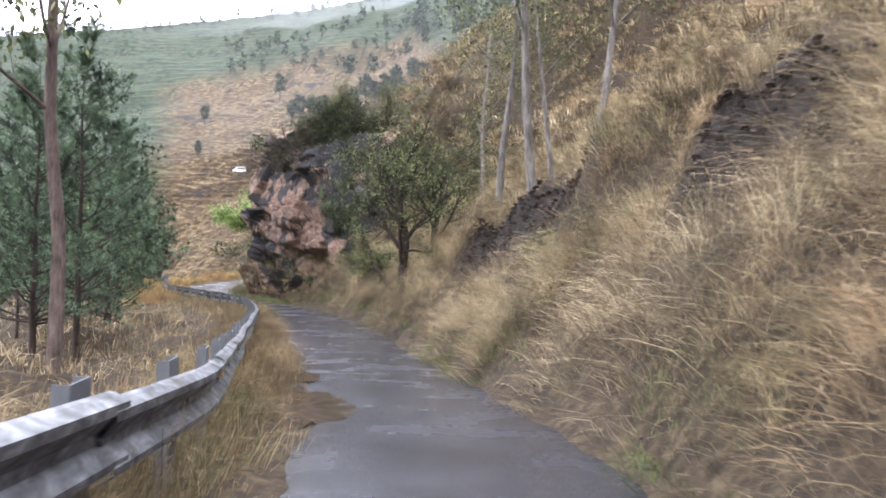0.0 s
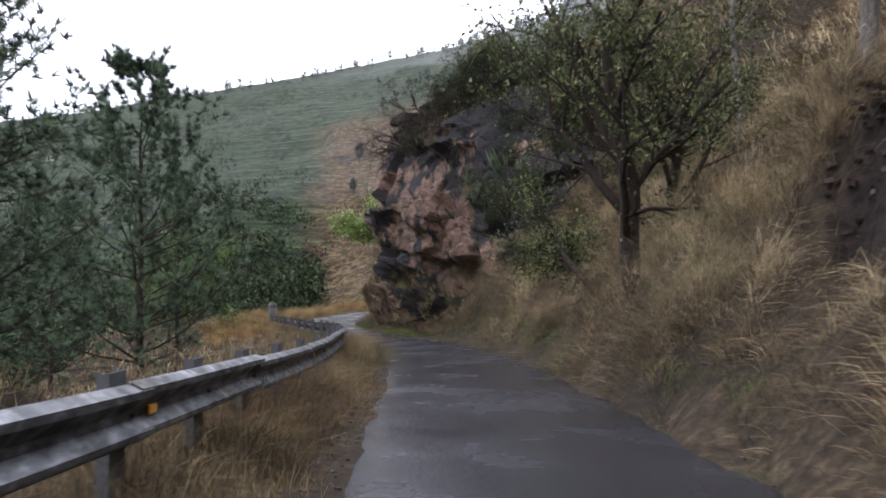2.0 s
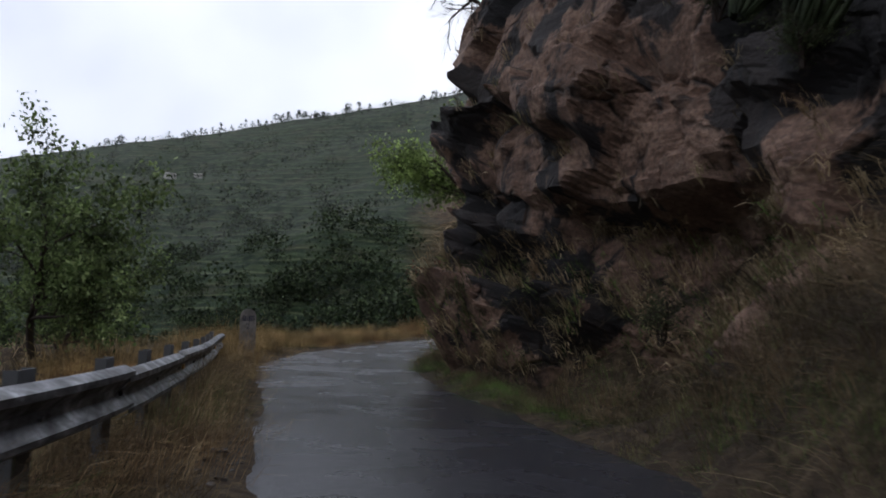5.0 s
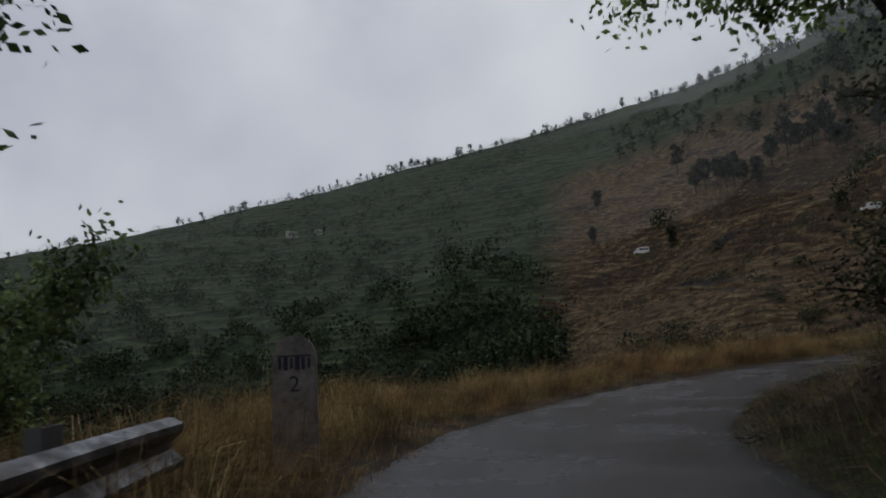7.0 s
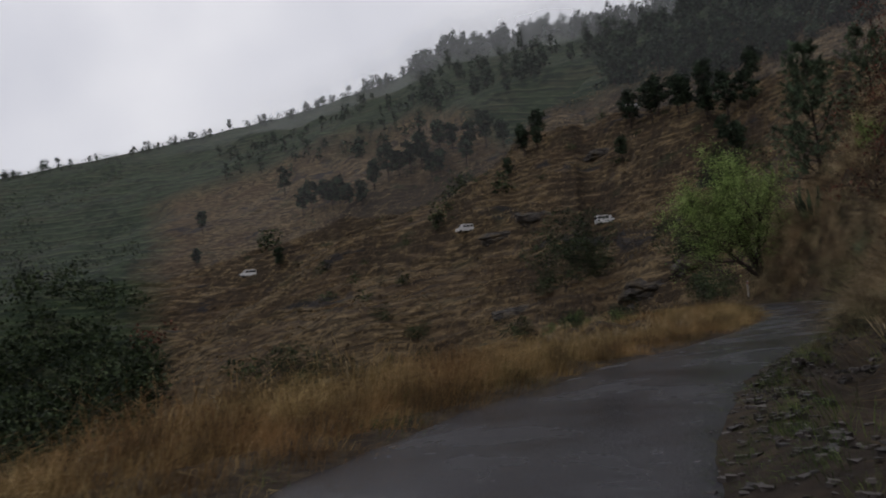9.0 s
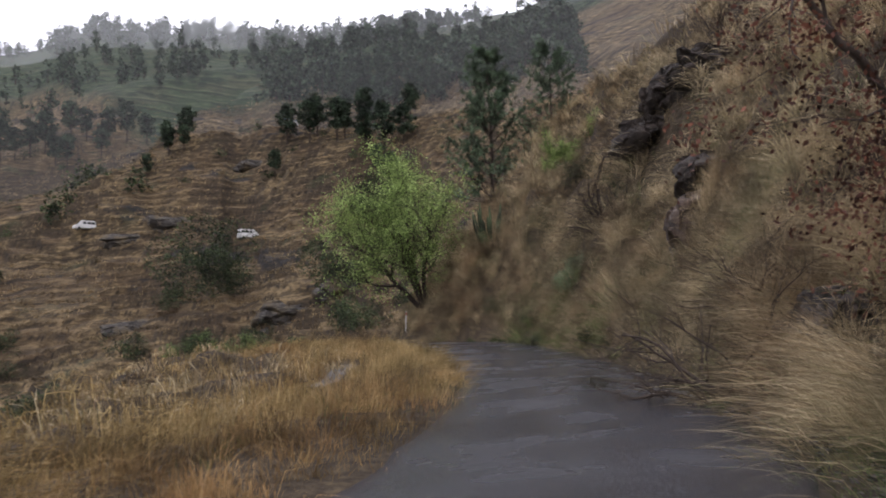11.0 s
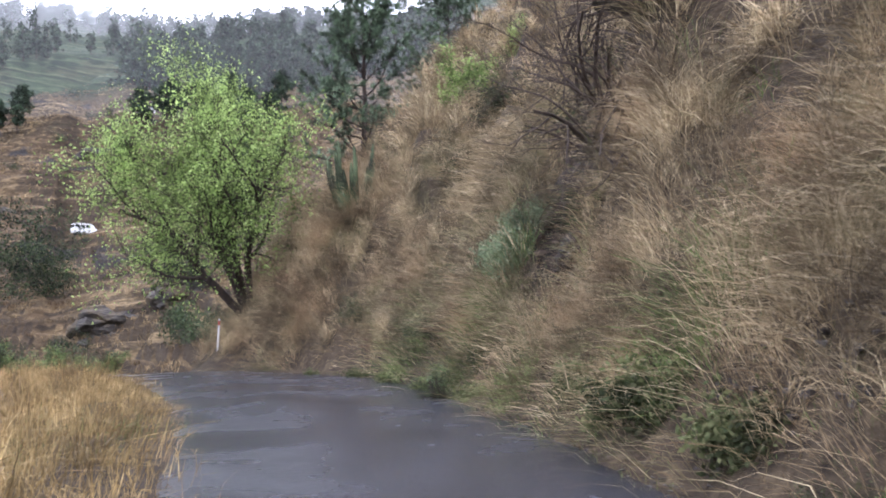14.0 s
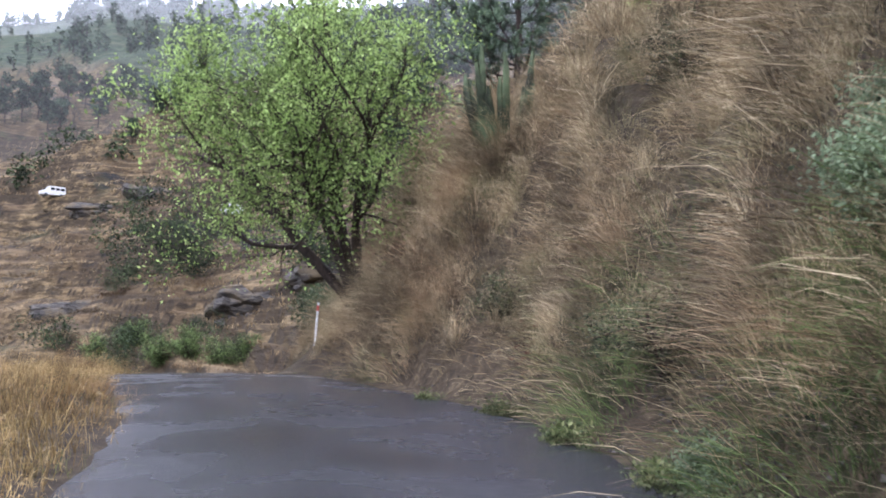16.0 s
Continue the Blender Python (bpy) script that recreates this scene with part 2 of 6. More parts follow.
def cliff_rock():
    m = Mat("cliff_rock", rough=0.8, spec=0.3)
    p = m.pos()
    grain = m.noise(9, 6, 0.7)
    strata = m.noise(1.3, 6, 0.65, m.pos((0.9, 0.9, 1.5)), 0.7)
    col = m.ramp(strata, (0.30, (0.075, 0.044, 0.032)), (0.5, (0.190, 0.117, 0.083)), (0.72, (0.32, 0.212, 0.155)))
    col = m.mix(m.ramp(grain, (0.35, 0.75), (0.6, 0)), col, (0.045, 0.029, 0.024))
    dark = m.noise(0.36, 7, 0.66, m.pos((1, 1, 0.6)), 0.9)
    col = m.mix(m.ramp(dark, (0.56, 0), (0.60, 0.95)), col, (0.014, 0.014, 0.016))
    # lichen-black weathering in separate patches; those low in the undercut also paint its shade
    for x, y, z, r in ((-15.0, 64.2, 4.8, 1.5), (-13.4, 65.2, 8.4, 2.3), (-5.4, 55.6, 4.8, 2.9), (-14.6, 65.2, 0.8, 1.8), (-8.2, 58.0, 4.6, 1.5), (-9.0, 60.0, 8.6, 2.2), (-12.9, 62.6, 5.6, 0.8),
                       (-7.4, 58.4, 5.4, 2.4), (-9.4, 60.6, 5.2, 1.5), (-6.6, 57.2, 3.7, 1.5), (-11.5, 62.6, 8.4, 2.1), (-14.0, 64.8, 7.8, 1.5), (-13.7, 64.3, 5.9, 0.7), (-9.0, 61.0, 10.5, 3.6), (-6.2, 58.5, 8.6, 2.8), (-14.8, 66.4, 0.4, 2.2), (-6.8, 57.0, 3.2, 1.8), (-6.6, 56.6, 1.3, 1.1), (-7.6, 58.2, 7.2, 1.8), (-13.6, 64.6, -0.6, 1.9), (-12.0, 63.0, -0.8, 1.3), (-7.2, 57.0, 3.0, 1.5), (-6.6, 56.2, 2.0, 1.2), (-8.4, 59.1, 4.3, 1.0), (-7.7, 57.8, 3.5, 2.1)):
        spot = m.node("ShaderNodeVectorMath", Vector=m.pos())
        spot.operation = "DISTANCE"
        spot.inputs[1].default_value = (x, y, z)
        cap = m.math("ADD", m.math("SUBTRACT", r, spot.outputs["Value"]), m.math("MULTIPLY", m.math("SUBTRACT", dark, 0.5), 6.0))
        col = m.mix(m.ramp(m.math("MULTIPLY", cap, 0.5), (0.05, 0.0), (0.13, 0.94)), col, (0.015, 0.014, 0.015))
    pale = m.noise(0.9, 5, 0.6)
    col = m.mix(m.ramp(pale, (0.64, 0), (0.76, 0.4)), col, (0.27, 0.20, 0.16))
    # joints that split the rock into blocks
    bent = m.node("ShaderNodeVectorMath", Vector=m.pos((1, 1, 1.25)))
    bent.operation = "ADD"
    shift = m.node("ShaderNodeTexNoise", Vector=m.pos(), Scale=0.9, Detail=3.0)
    m.put(bent.inputs[1], shift.outputs["Color"])
    joint = m.node("ShaderNodeTexVoronoi", Vector=bent.outputs["Vector"], Scale=0.42)
    joint.feature = "DISTANCE_TO_EDGE"
    broken = m.ramp(m.noise(0.7, 4, 0.6), (0.46, 0.0), (0.56, 1.0))
    gap = m.math("SUBTRACT", 1.0, m.math("MULTIPLY", m.ramp(joint.outputs["Distance"], (0.0, 1.0), (0.045, 0.0)), broken))
    col = m.mix(gap, (0.012, 0.010, 0.009), col)
    m.color(col)
    return m.bump(m.math("ADD", m.math("ADD", m.math("MULTIPLY", grain, 0.35), strata), m.math("MULTIPLY", gap, 0.8)), 0.12, 0.9).m


def dark_rock():
    m = Mat("dark_rock", rough=0.85, spec=0.25)
    s = m.noise(2.2, 6, 0.65, m.pos((1, 1, 2.0)), 0.5)
    g = m.noise(14, 5, 0.7)
    c = m.ramp(s, (0.3, (0.013, 0.011, 0.010)), (0.55, (0.034, 0.026, 0.022)), (0.78, (0.085, 0.062, 0.050)))
    return m.color(c).bump(m.math("ADD", s, m.math("MULTIPLY", g, 0.4)), 0.1, 0.9).m


def boulder_rock():
    m = Mat("brown_boulder_rock", rough=0.75, spec=0.3)
    s = m.noise(1.6, 6, 0.65, m.pos((1, 1, 1.6)), 0.5)
    g = m.noise(16, 5, 0.7)
    c = m.ramp(s, (0.32, (0.020, 0.017, 0.016)), (0.5, (0.055, 0.036, 0.028)), (0.72, (0.125, 0.084, 0.065)))
    c = m.mix(m.ramp(m.noise(2.6, 5, 0.7), (0.60, 0), (0.68, 0.8)), c, (0.36, 0.32, 0.28))
    return m.color(c).bump(m.math("ADD", s, m.math("MULTIPLY", g, 0.4)), 0.08, 0.9).m


def pale_rock():
    m = Mat("grey_layered_rock", rough=0.85, spec=0.25)
    s = m.noise(0.9, 6, 0.7, m.pos((0.6, 0.6, 3.4)), 0.4)
    c = m.ramp(s, (0.34, (0.014, 0.013, 0.012)), (0.5, (0.048, 0.042, 0.037)), (0.68, (0.115, 0.100, 0.086)))
    c = m.mix(m.ramp(m.noise(0.35, 4), (0.5, 0), (0.64, 0.8)), c, (0.11, 0.082, 0.046))
    return m.color(c).bump(s, 0.3, 0.9).m


def blades(name, low, mid, high, patch_scale=0.35, tint=None, weight=0.3, clump=1.5, olive=None):
    m = Mat(name, rough=0.75, spec=0.2)
    c = m.ramp(m.island(), (0.0, low), (0.5, mid), (1.0, high))
    if tint:
        c = m.mix(m.ramp(m.noise(patch_scale, 4, 0.6), (0.48, 0), (0.64, 0.7)), c, tint)
    if olive:
        c = m.mix(m.ramp(m.noise(0.55, 4, 0.6, m.pos((1.1, 0.9, 1.0))), (0.54, 0), (0.66, 0.75)), c, olive)
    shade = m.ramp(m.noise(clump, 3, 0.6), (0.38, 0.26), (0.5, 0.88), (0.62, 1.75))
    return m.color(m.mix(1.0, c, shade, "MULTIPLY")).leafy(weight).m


def bark(name, a, b):
    m = Mat(name, rough=0.9, spec=0.2)
    n = m.noise(7, 6, 0.7, m.pos((1, 1, 0.25)))
    return m.color(m.ramp(n, (0.3, a), (0.7, b))).bump(n, 0.03, 0.8).m


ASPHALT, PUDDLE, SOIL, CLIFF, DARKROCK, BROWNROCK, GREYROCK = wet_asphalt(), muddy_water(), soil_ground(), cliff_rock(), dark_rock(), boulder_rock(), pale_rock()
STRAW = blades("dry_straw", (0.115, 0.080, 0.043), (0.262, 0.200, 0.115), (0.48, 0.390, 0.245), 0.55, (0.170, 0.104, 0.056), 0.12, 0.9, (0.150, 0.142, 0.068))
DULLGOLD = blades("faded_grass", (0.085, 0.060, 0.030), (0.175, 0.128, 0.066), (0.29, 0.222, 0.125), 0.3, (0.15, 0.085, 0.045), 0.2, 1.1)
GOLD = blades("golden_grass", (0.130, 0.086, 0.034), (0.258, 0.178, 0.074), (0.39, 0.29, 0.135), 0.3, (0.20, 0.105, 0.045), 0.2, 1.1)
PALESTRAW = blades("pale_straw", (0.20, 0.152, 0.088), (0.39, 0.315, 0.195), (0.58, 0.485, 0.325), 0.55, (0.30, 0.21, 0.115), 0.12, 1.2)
# browner straw, darkened to hold the shade of the overhanging cliff
SHADESTRAW = blades("shaded_straw", (0.055, 0.041, 0.023), (0.120, 0.092, 0.052), (0.215, 0.172, 0.104), 0.55, (0.10, 0.062, 0.034), 0.12, 0.9, (0.075, 0.078, 0.034))
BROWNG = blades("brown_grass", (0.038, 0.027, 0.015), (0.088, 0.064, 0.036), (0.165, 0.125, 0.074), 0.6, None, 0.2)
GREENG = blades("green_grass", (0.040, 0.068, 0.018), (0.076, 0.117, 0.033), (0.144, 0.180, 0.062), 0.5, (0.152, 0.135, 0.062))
BARK = bark("brown_bark", (0.014, 0.010, 0.009), (0.058, 0.042, 0.033))
PALEBARK = bark("pale_bark", (0.035, 0.027, 0.023), (0.25, 0.225, 0.20))
GUMBARK = bark("peeling_gum_bark", (0.030, 0.021, 0.018), (0.20, 0.150, 0.130))
TWIG = bark("dead_twig", (0.022, 0.016, 0.013), (0.080, 0.060, 0.048))
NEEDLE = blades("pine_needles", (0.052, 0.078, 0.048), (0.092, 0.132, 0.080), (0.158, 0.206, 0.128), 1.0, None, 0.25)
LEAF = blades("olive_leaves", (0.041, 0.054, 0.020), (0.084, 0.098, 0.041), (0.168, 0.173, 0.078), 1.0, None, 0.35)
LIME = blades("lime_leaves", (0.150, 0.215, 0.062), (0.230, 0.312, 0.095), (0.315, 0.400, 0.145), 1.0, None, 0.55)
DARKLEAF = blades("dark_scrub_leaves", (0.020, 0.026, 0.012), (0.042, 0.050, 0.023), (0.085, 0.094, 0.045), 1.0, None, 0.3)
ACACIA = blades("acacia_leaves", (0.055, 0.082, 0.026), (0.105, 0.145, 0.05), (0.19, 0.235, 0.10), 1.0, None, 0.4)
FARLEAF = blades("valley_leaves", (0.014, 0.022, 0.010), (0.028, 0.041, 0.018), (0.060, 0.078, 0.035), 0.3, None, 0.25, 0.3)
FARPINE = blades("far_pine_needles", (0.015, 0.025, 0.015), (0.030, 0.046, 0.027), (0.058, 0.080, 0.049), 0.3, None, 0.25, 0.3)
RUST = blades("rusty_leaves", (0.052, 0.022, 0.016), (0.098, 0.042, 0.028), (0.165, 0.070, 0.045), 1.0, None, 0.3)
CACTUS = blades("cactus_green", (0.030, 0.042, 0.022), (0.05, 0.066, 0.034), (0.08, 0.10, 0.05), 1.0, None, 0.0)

# ---------------------------------------------------------------- mesh helpers


def raw_mesh(name, verts, tris=None, quads=None, smooth=False, mat=None):
    me = bpy.data.meshes.new(name)
    tris = np.zeros((0, 3), int) if tris is None else np.asarray(tris, int)
    quads = np.zeros((0, 4), int) if quads is None else np.asarray(quads, int)
    me.vertices.add(len(verts))
    me.vertices.foreach_set("co", np.asarray(verts, np.float32).ravel())
    loops = np.concatenate([tris.ravel(), quads.ravel()]).astype(np.int32)
    me.loops.add(len(loops))
    me.loops.foreach_set("vertex_index", loops)
    starts = np.concatenate([np.arange(len(tris)) * 3, len(tris) * 3 + np.arange(len(quads)) * 4]).astype(np.int32)
    me.polygons.add(len(starts))
    me.polygons.foreach_set("loop_start", starts)
    me.polygons.foreach_set("use_smooth", np.full(len(starts), smooth))
    me.update(calc_edges=True)
    if mat:
        me.materials.append(mat)
    return me


def child(name, me, parent, label="", m=None):
    ob = new(name, me)
    ob.parent = parent
    if m is not None:
        ob.matrix_basis = m
    if label:
        ob["label"] = label
    return ob


def part(name, bm, material, parent, label=""):
    me = bpy.data.meshes.new(name)
    bm.to_mesh(me)
    bm.free()
    me.materials.append(material)
    return child(name, me, parent, label)


def hash2(ix, iy, seed):
    h = np.sin(ix * 127.1 + iy * 311.7 + seed * 74.7) * 43758.5453
    return h - np.floor(h)


def vnoise(x, y, seed=0):
    ix, iy = np.floor(x), np.floor(y)
    fx, fy = x - ix, y - iy
    fx, fy = fx * fx * (3 - 2 * fx), fy * fy * (3 - 2 * fy)
    a, b = hash2(ix, iy, seed), hash2(ix + 1, iy, seed)
    c, d = hash2(ix, iy + 1, seed), hash2(ix + 1, iy + 1, seed)
    return (a + (b - a) * fx) * (1 - fy) + (c + (d - c) * fx) * fy - 0.5


def fbm(x, y, octaves=4, seed=0):
    out, amp = 0 * x, 1.0
    for o in range(octaves):
        out = out + amp * vnoise(x, y, seed + o)
        x, y, amp = x * 2.03 + 7.1, y * 2.03 - 3.7, amp * 0.5
    return out


def smooth(a, b, v):
    t = np.clip((v - a) / (b - a), 0, 1)
    return t * t * (3 - 2 * t)


# ---------------------------------------------------------------- the road's line
# x, y, z of the middle of the road and half its width
ROAD = np.array([
    (2.6, -40, 2.4, 1.6), (1.3, -12, 0.75, 1.55), (0.12, 8, -0.66, 1.5), (-1.6, 19.5, -1.42, 1.6), (-3.5, 29, -1.82, 1.75),
    (-5.6, 38, -2.06, 1.8), (-7.5, 44.8, -2.22, 1.85), (-10.0, 50.6, -2.36, 1.95), (-13.1, 56, -2.44, 2.0), (-16.5, 61.6, -2.52, 2.05),
    (-19.4, 66.8, -2.48, 2.2), (-21.0, 72, -2.40, 2.2), (-21.2, 77.5, -2.26, 2.1), (-20.3, 82, -2.05, 1.95), (-18.3, 87, -1.80, 1.85),
    (-15.4, 92, -1.54, 1.8), (-11.9, 97, -1.28, 1.8), (-8.9, 102, -1.02, 1.8), (-6.5, 107.2, -0.76, 1.85), (-4.4, 113, -0.42, 2.0),
    (-2.6, 120, -0.05, 2.4), (-2.5, 127.5, 0.2, 2.3), (-2.6, 133, 0.2, 2.1), (-0.8, 139.5, -0.1, 2.1), (6, 146, -0.8, 2.0), (24, 151, -2.0, 2.0), (120, 172, -8, 2.0)])


def spline(ctrl, step):
    out = []
    for i in range(len(ctrl) - 1):
        p0, p1, p2, p3 = ctrl[max(i - 1, 0)], ctrl[i], ctrl[i + 1], ctrl[min(i + 2, len(ctrl) - 1)]
        n = max(2, int(np.linalg.norm(p2[:2] - p1[:2]) / step))
        for k in range(n):
            t = k / n
            out.append(0.5 * (2 * p1 + (p2 - p0) * t + (2 * p0 - 5 * p1 + 4 * p2 - p3) * t * t + (3 * p1 - p0 - 3 * p2 + p3) * t ** 3))
    out.append(ctrl[-1])
    return np.array(out)


LINE = spline(ROAD, 0.5)
TAN = np.gradient(LINE[:, :2], axis=0)
TAN /= np.linalg.norm(TAN, axis=1, keepdims=True)
RIGHT = np.stack([TAN[:, 1], -TAN[:, 0]], 1)


def lateral(x, y):
    """Along the road: index, metres to the right of its middle, its height and half width there."""
    x, y = np.asarray(x, float).ravel(), np.asarray(y, float).ravel()
    idx = np.zeros(len(x), int)
    for a in range(0, len(x), 20000):
        sl = slice(a, a + 20000)
        idx[sl] = ((x[sl, None] - LINE[None, :, 0]) ** 2 + (y[sl, None] - LINE[None, :, 1]) ** 2).argmin(1)
    dx, dy = x - LINE[idx, 0], y - LINE[idx, 1]
    side = dx * RIGHT[idx, 0] + dy * RIGHT[idx, 1]
    d = np.hypot(dx, dy) * np.where(side >= 0, 1, -1)
    return idx, d, LINE[idx, 2], LINE[idx, 3]


# Far slopes round the valley: bearing to the left, skyline's elevation, its distance, distance and height of the foot
FAR = np.array([(-180, 8, 900, 300, -45), (-120, 12, 800, 260, -40), (-90, 26, 380, 150, 10), (-50, 27, 420, 90, 0), (-35, 24.0, 460, 66, -4), (-25, 22.4, 520, 62, -6),
                (-17, 21.5, 600, 68, -8), (-8, 21.8, 650, 78, -11), (-1, 21.6, 712, 89, -14), (3, 19.7, 745, 93, -15), (10, 17.9, 800, 100, -17), (20, 15.9, 870, 118, -27),
                (32, 13.4, 900, 138, -34), (45, 10.2, 900, 155, -40), (60, 7.0, 900, 165, -42), (110, 8, 900, 190, -45), (180, 8, 900, 300, -45)])
MID = (-15.0, 84.0)


# crest of the rib that stands out from the dry slope: bearing, distance
RIB = [(-3.2, 235), (-5.7, 290), (-8.35, 320), (-10.7, 350), (-13.0, 366), (-17.0, 378), (-24.0, 372)]


def spur_hollow(x, y):
    """How deep the ground lies in the hollow behind the rib's crest, 0 to 1."""
    c = np.array([(MID[0] - math.sin(math.radians(a)) * r, MID[1] + math.cos(math.radians(a)) * r) for a, r in RIB])
    best, sign, at = np.full(np.shape(x), 1e9), np.zeros(np.shape(x)), np.zeros(np.shape(x))
    for k, (p, q) in enumerate(zip(c[:-1], c[1:])):
        d = q - p
        t = np.clip(((x - p[0]) * d[0] + (y - p[1]) * d[1]) / (d @ d), 0, 1)
        ex, ey = x - p[0] - t * d[0], y - p[1] - t * d[1]
        e = np.hypot(ex, ey)
        near = e < best
        best, sign, at = np.where(near, e, best), np.where(near, d[0] * ey - d[1] * ex, sign), np.where(near, k + t, at)
    return np.where(sign > 0, smooth(0, 16, best) * (1 - smooth(35, 85, best)), 0) * smooth(0.1, 1.2, at)


def ledge_phase(x, y, z):
    """Where a place lies between one old field ledge (0) and the next (1)."""
    lv = (z + 5.5 * fbm(x * 0.022, y * 0.022, 3, 13) + 3.6 * fbm(x * 0.08, y * 0.08, 3, 15)) / 2.7
    return lv - np.floor(lv)


def far_height(x, y):
    dx, dy = x - MID[0], y - MID[1]
    r, az = np.hypot(dx, dy), np.degrees(np.arctan2(-dx, dy))
    el, rc, rf, zf = (np.interp(az, FAR[:, 0], FAR[:, k]) for k in range(1, 5))
    zc = np.tan(np.radians(el)) * rc - 1
    rough = fbm(x * 0.011, y * 0.011, 5, 3)
    u = (r - rf) / (rc - rf)
    rise = np.clip(u, 0, 1) ** 1.12
    z = zf + (zc - zf) * rise + rough * 11 * smooth(0.0, 0.2, u) * (1 - smooth(0.8, 1.0, u)) + rough * 4
    z = z - 15 * spur_hollow(x, y) * smooth(0.0, 0.1, u)
    # shallow gullies that run down the dry slope
    z = z - 3.2 * smooth(0.08, 0.34, vnoise(az * 0.42 + 0.6 * vnoise(r * 0.02, az * 0.1, 23), r * 0.006, 19)) * smooth(0.05, 0.2, u) * (1 - smooth(0.6, 0.8, u))
    ledge = 2.7 * (smooth(0.60, 0.92, ledge_phase(x, y, z)) - ledge_phase(x, y, z))
    worn = smooth(-0.42, 0.12, fbm(x * 0.035, y * 0.035, 3, 17))
    return z + ledge * worn * smooth(0.02, 0.06, u) * smooth(-190, -150, x) * (1 - smooth(120, 160, x)) * (1 - smooth(95, 125, z)) * (y > 150) - np.maximum(r - rc, 0) * 0.35


def bank(t, s, g, n):
    """Height of the cut bank, t metres beyond the verge; s: how much the cliff takes its place; g: a gravel apron; n: the steeper last bank."""
    south = 2.0 * np.minimum(t, 1.3) + 0.69 * np.maximum(t - 1.3, 0)
    north = 2.1 * np.minimum(t, 1.8) + 1.08 * np.clip(t - 1.8, 0, 8) + 0.92 * np.clip(t - 9.8, 0, 22) + 0.66 * np.maximum(t - 31.8, 0)
    soft = south * (1 - n) + north * n
    rock = 0.40 * np.minimum(t, 4.2) + 2.6 * np.clip(t - 4.6, 0, 4.2) + 1.0 * np.clip(t - 8.8, 0, 22) + 0.66 * np.maximum(t - 30.8, 0)
    apron = 0.35 * np.minimum(t, 2.2) + 1.35 * np.clip(t - 2.2, 0, 7) + 1.0 * np.clip(t - 9.2, 0, 22) + 0.66 * np.maximum(t - 31, 0)
    return (soft * (1 - g) + apron * g) * (1 - s) + rock * s


def ragged(x, y, ly):
    """Where grass has grown back across the cut of earth: 0, and 1 where it is open."""
    return smooth(-0.30, -0.08, fbm(ly * 0.33 + 0.15 * x, y * 0.12, 3, 67) + 0.35 * smooth(18, 22, ly))


def scar(x, y, e, ly):
    """How bare the bank is: a cut of dark earth that climbs towards the start, and a gully in the last bank."""
    c = 2.95 + (32 - ly) * 0.062 + 0.7 * fbm(x * 0.6, y * 0.6, 3, 61)
    band = smooth(1.0, 0.55, np.abs(e - c)) * smooth(8.2, 10.5, ly) * (1 - smooth(28.0, 31.0, ly)) * ragged(x, y, ly)
    g = np.abs(y - (113.1 + 0.45 * (x + 0.4) + 0.5 * vnoise(x * 0.7, y * 0.7, 63)))
    gully = smooth(1.35, 0.6, g) * smooth(0.6, 1.2, e) * (1 - smooth(4.0, 6.0, e)) * (ly > 90)
    return np.maximum(band, gully), c


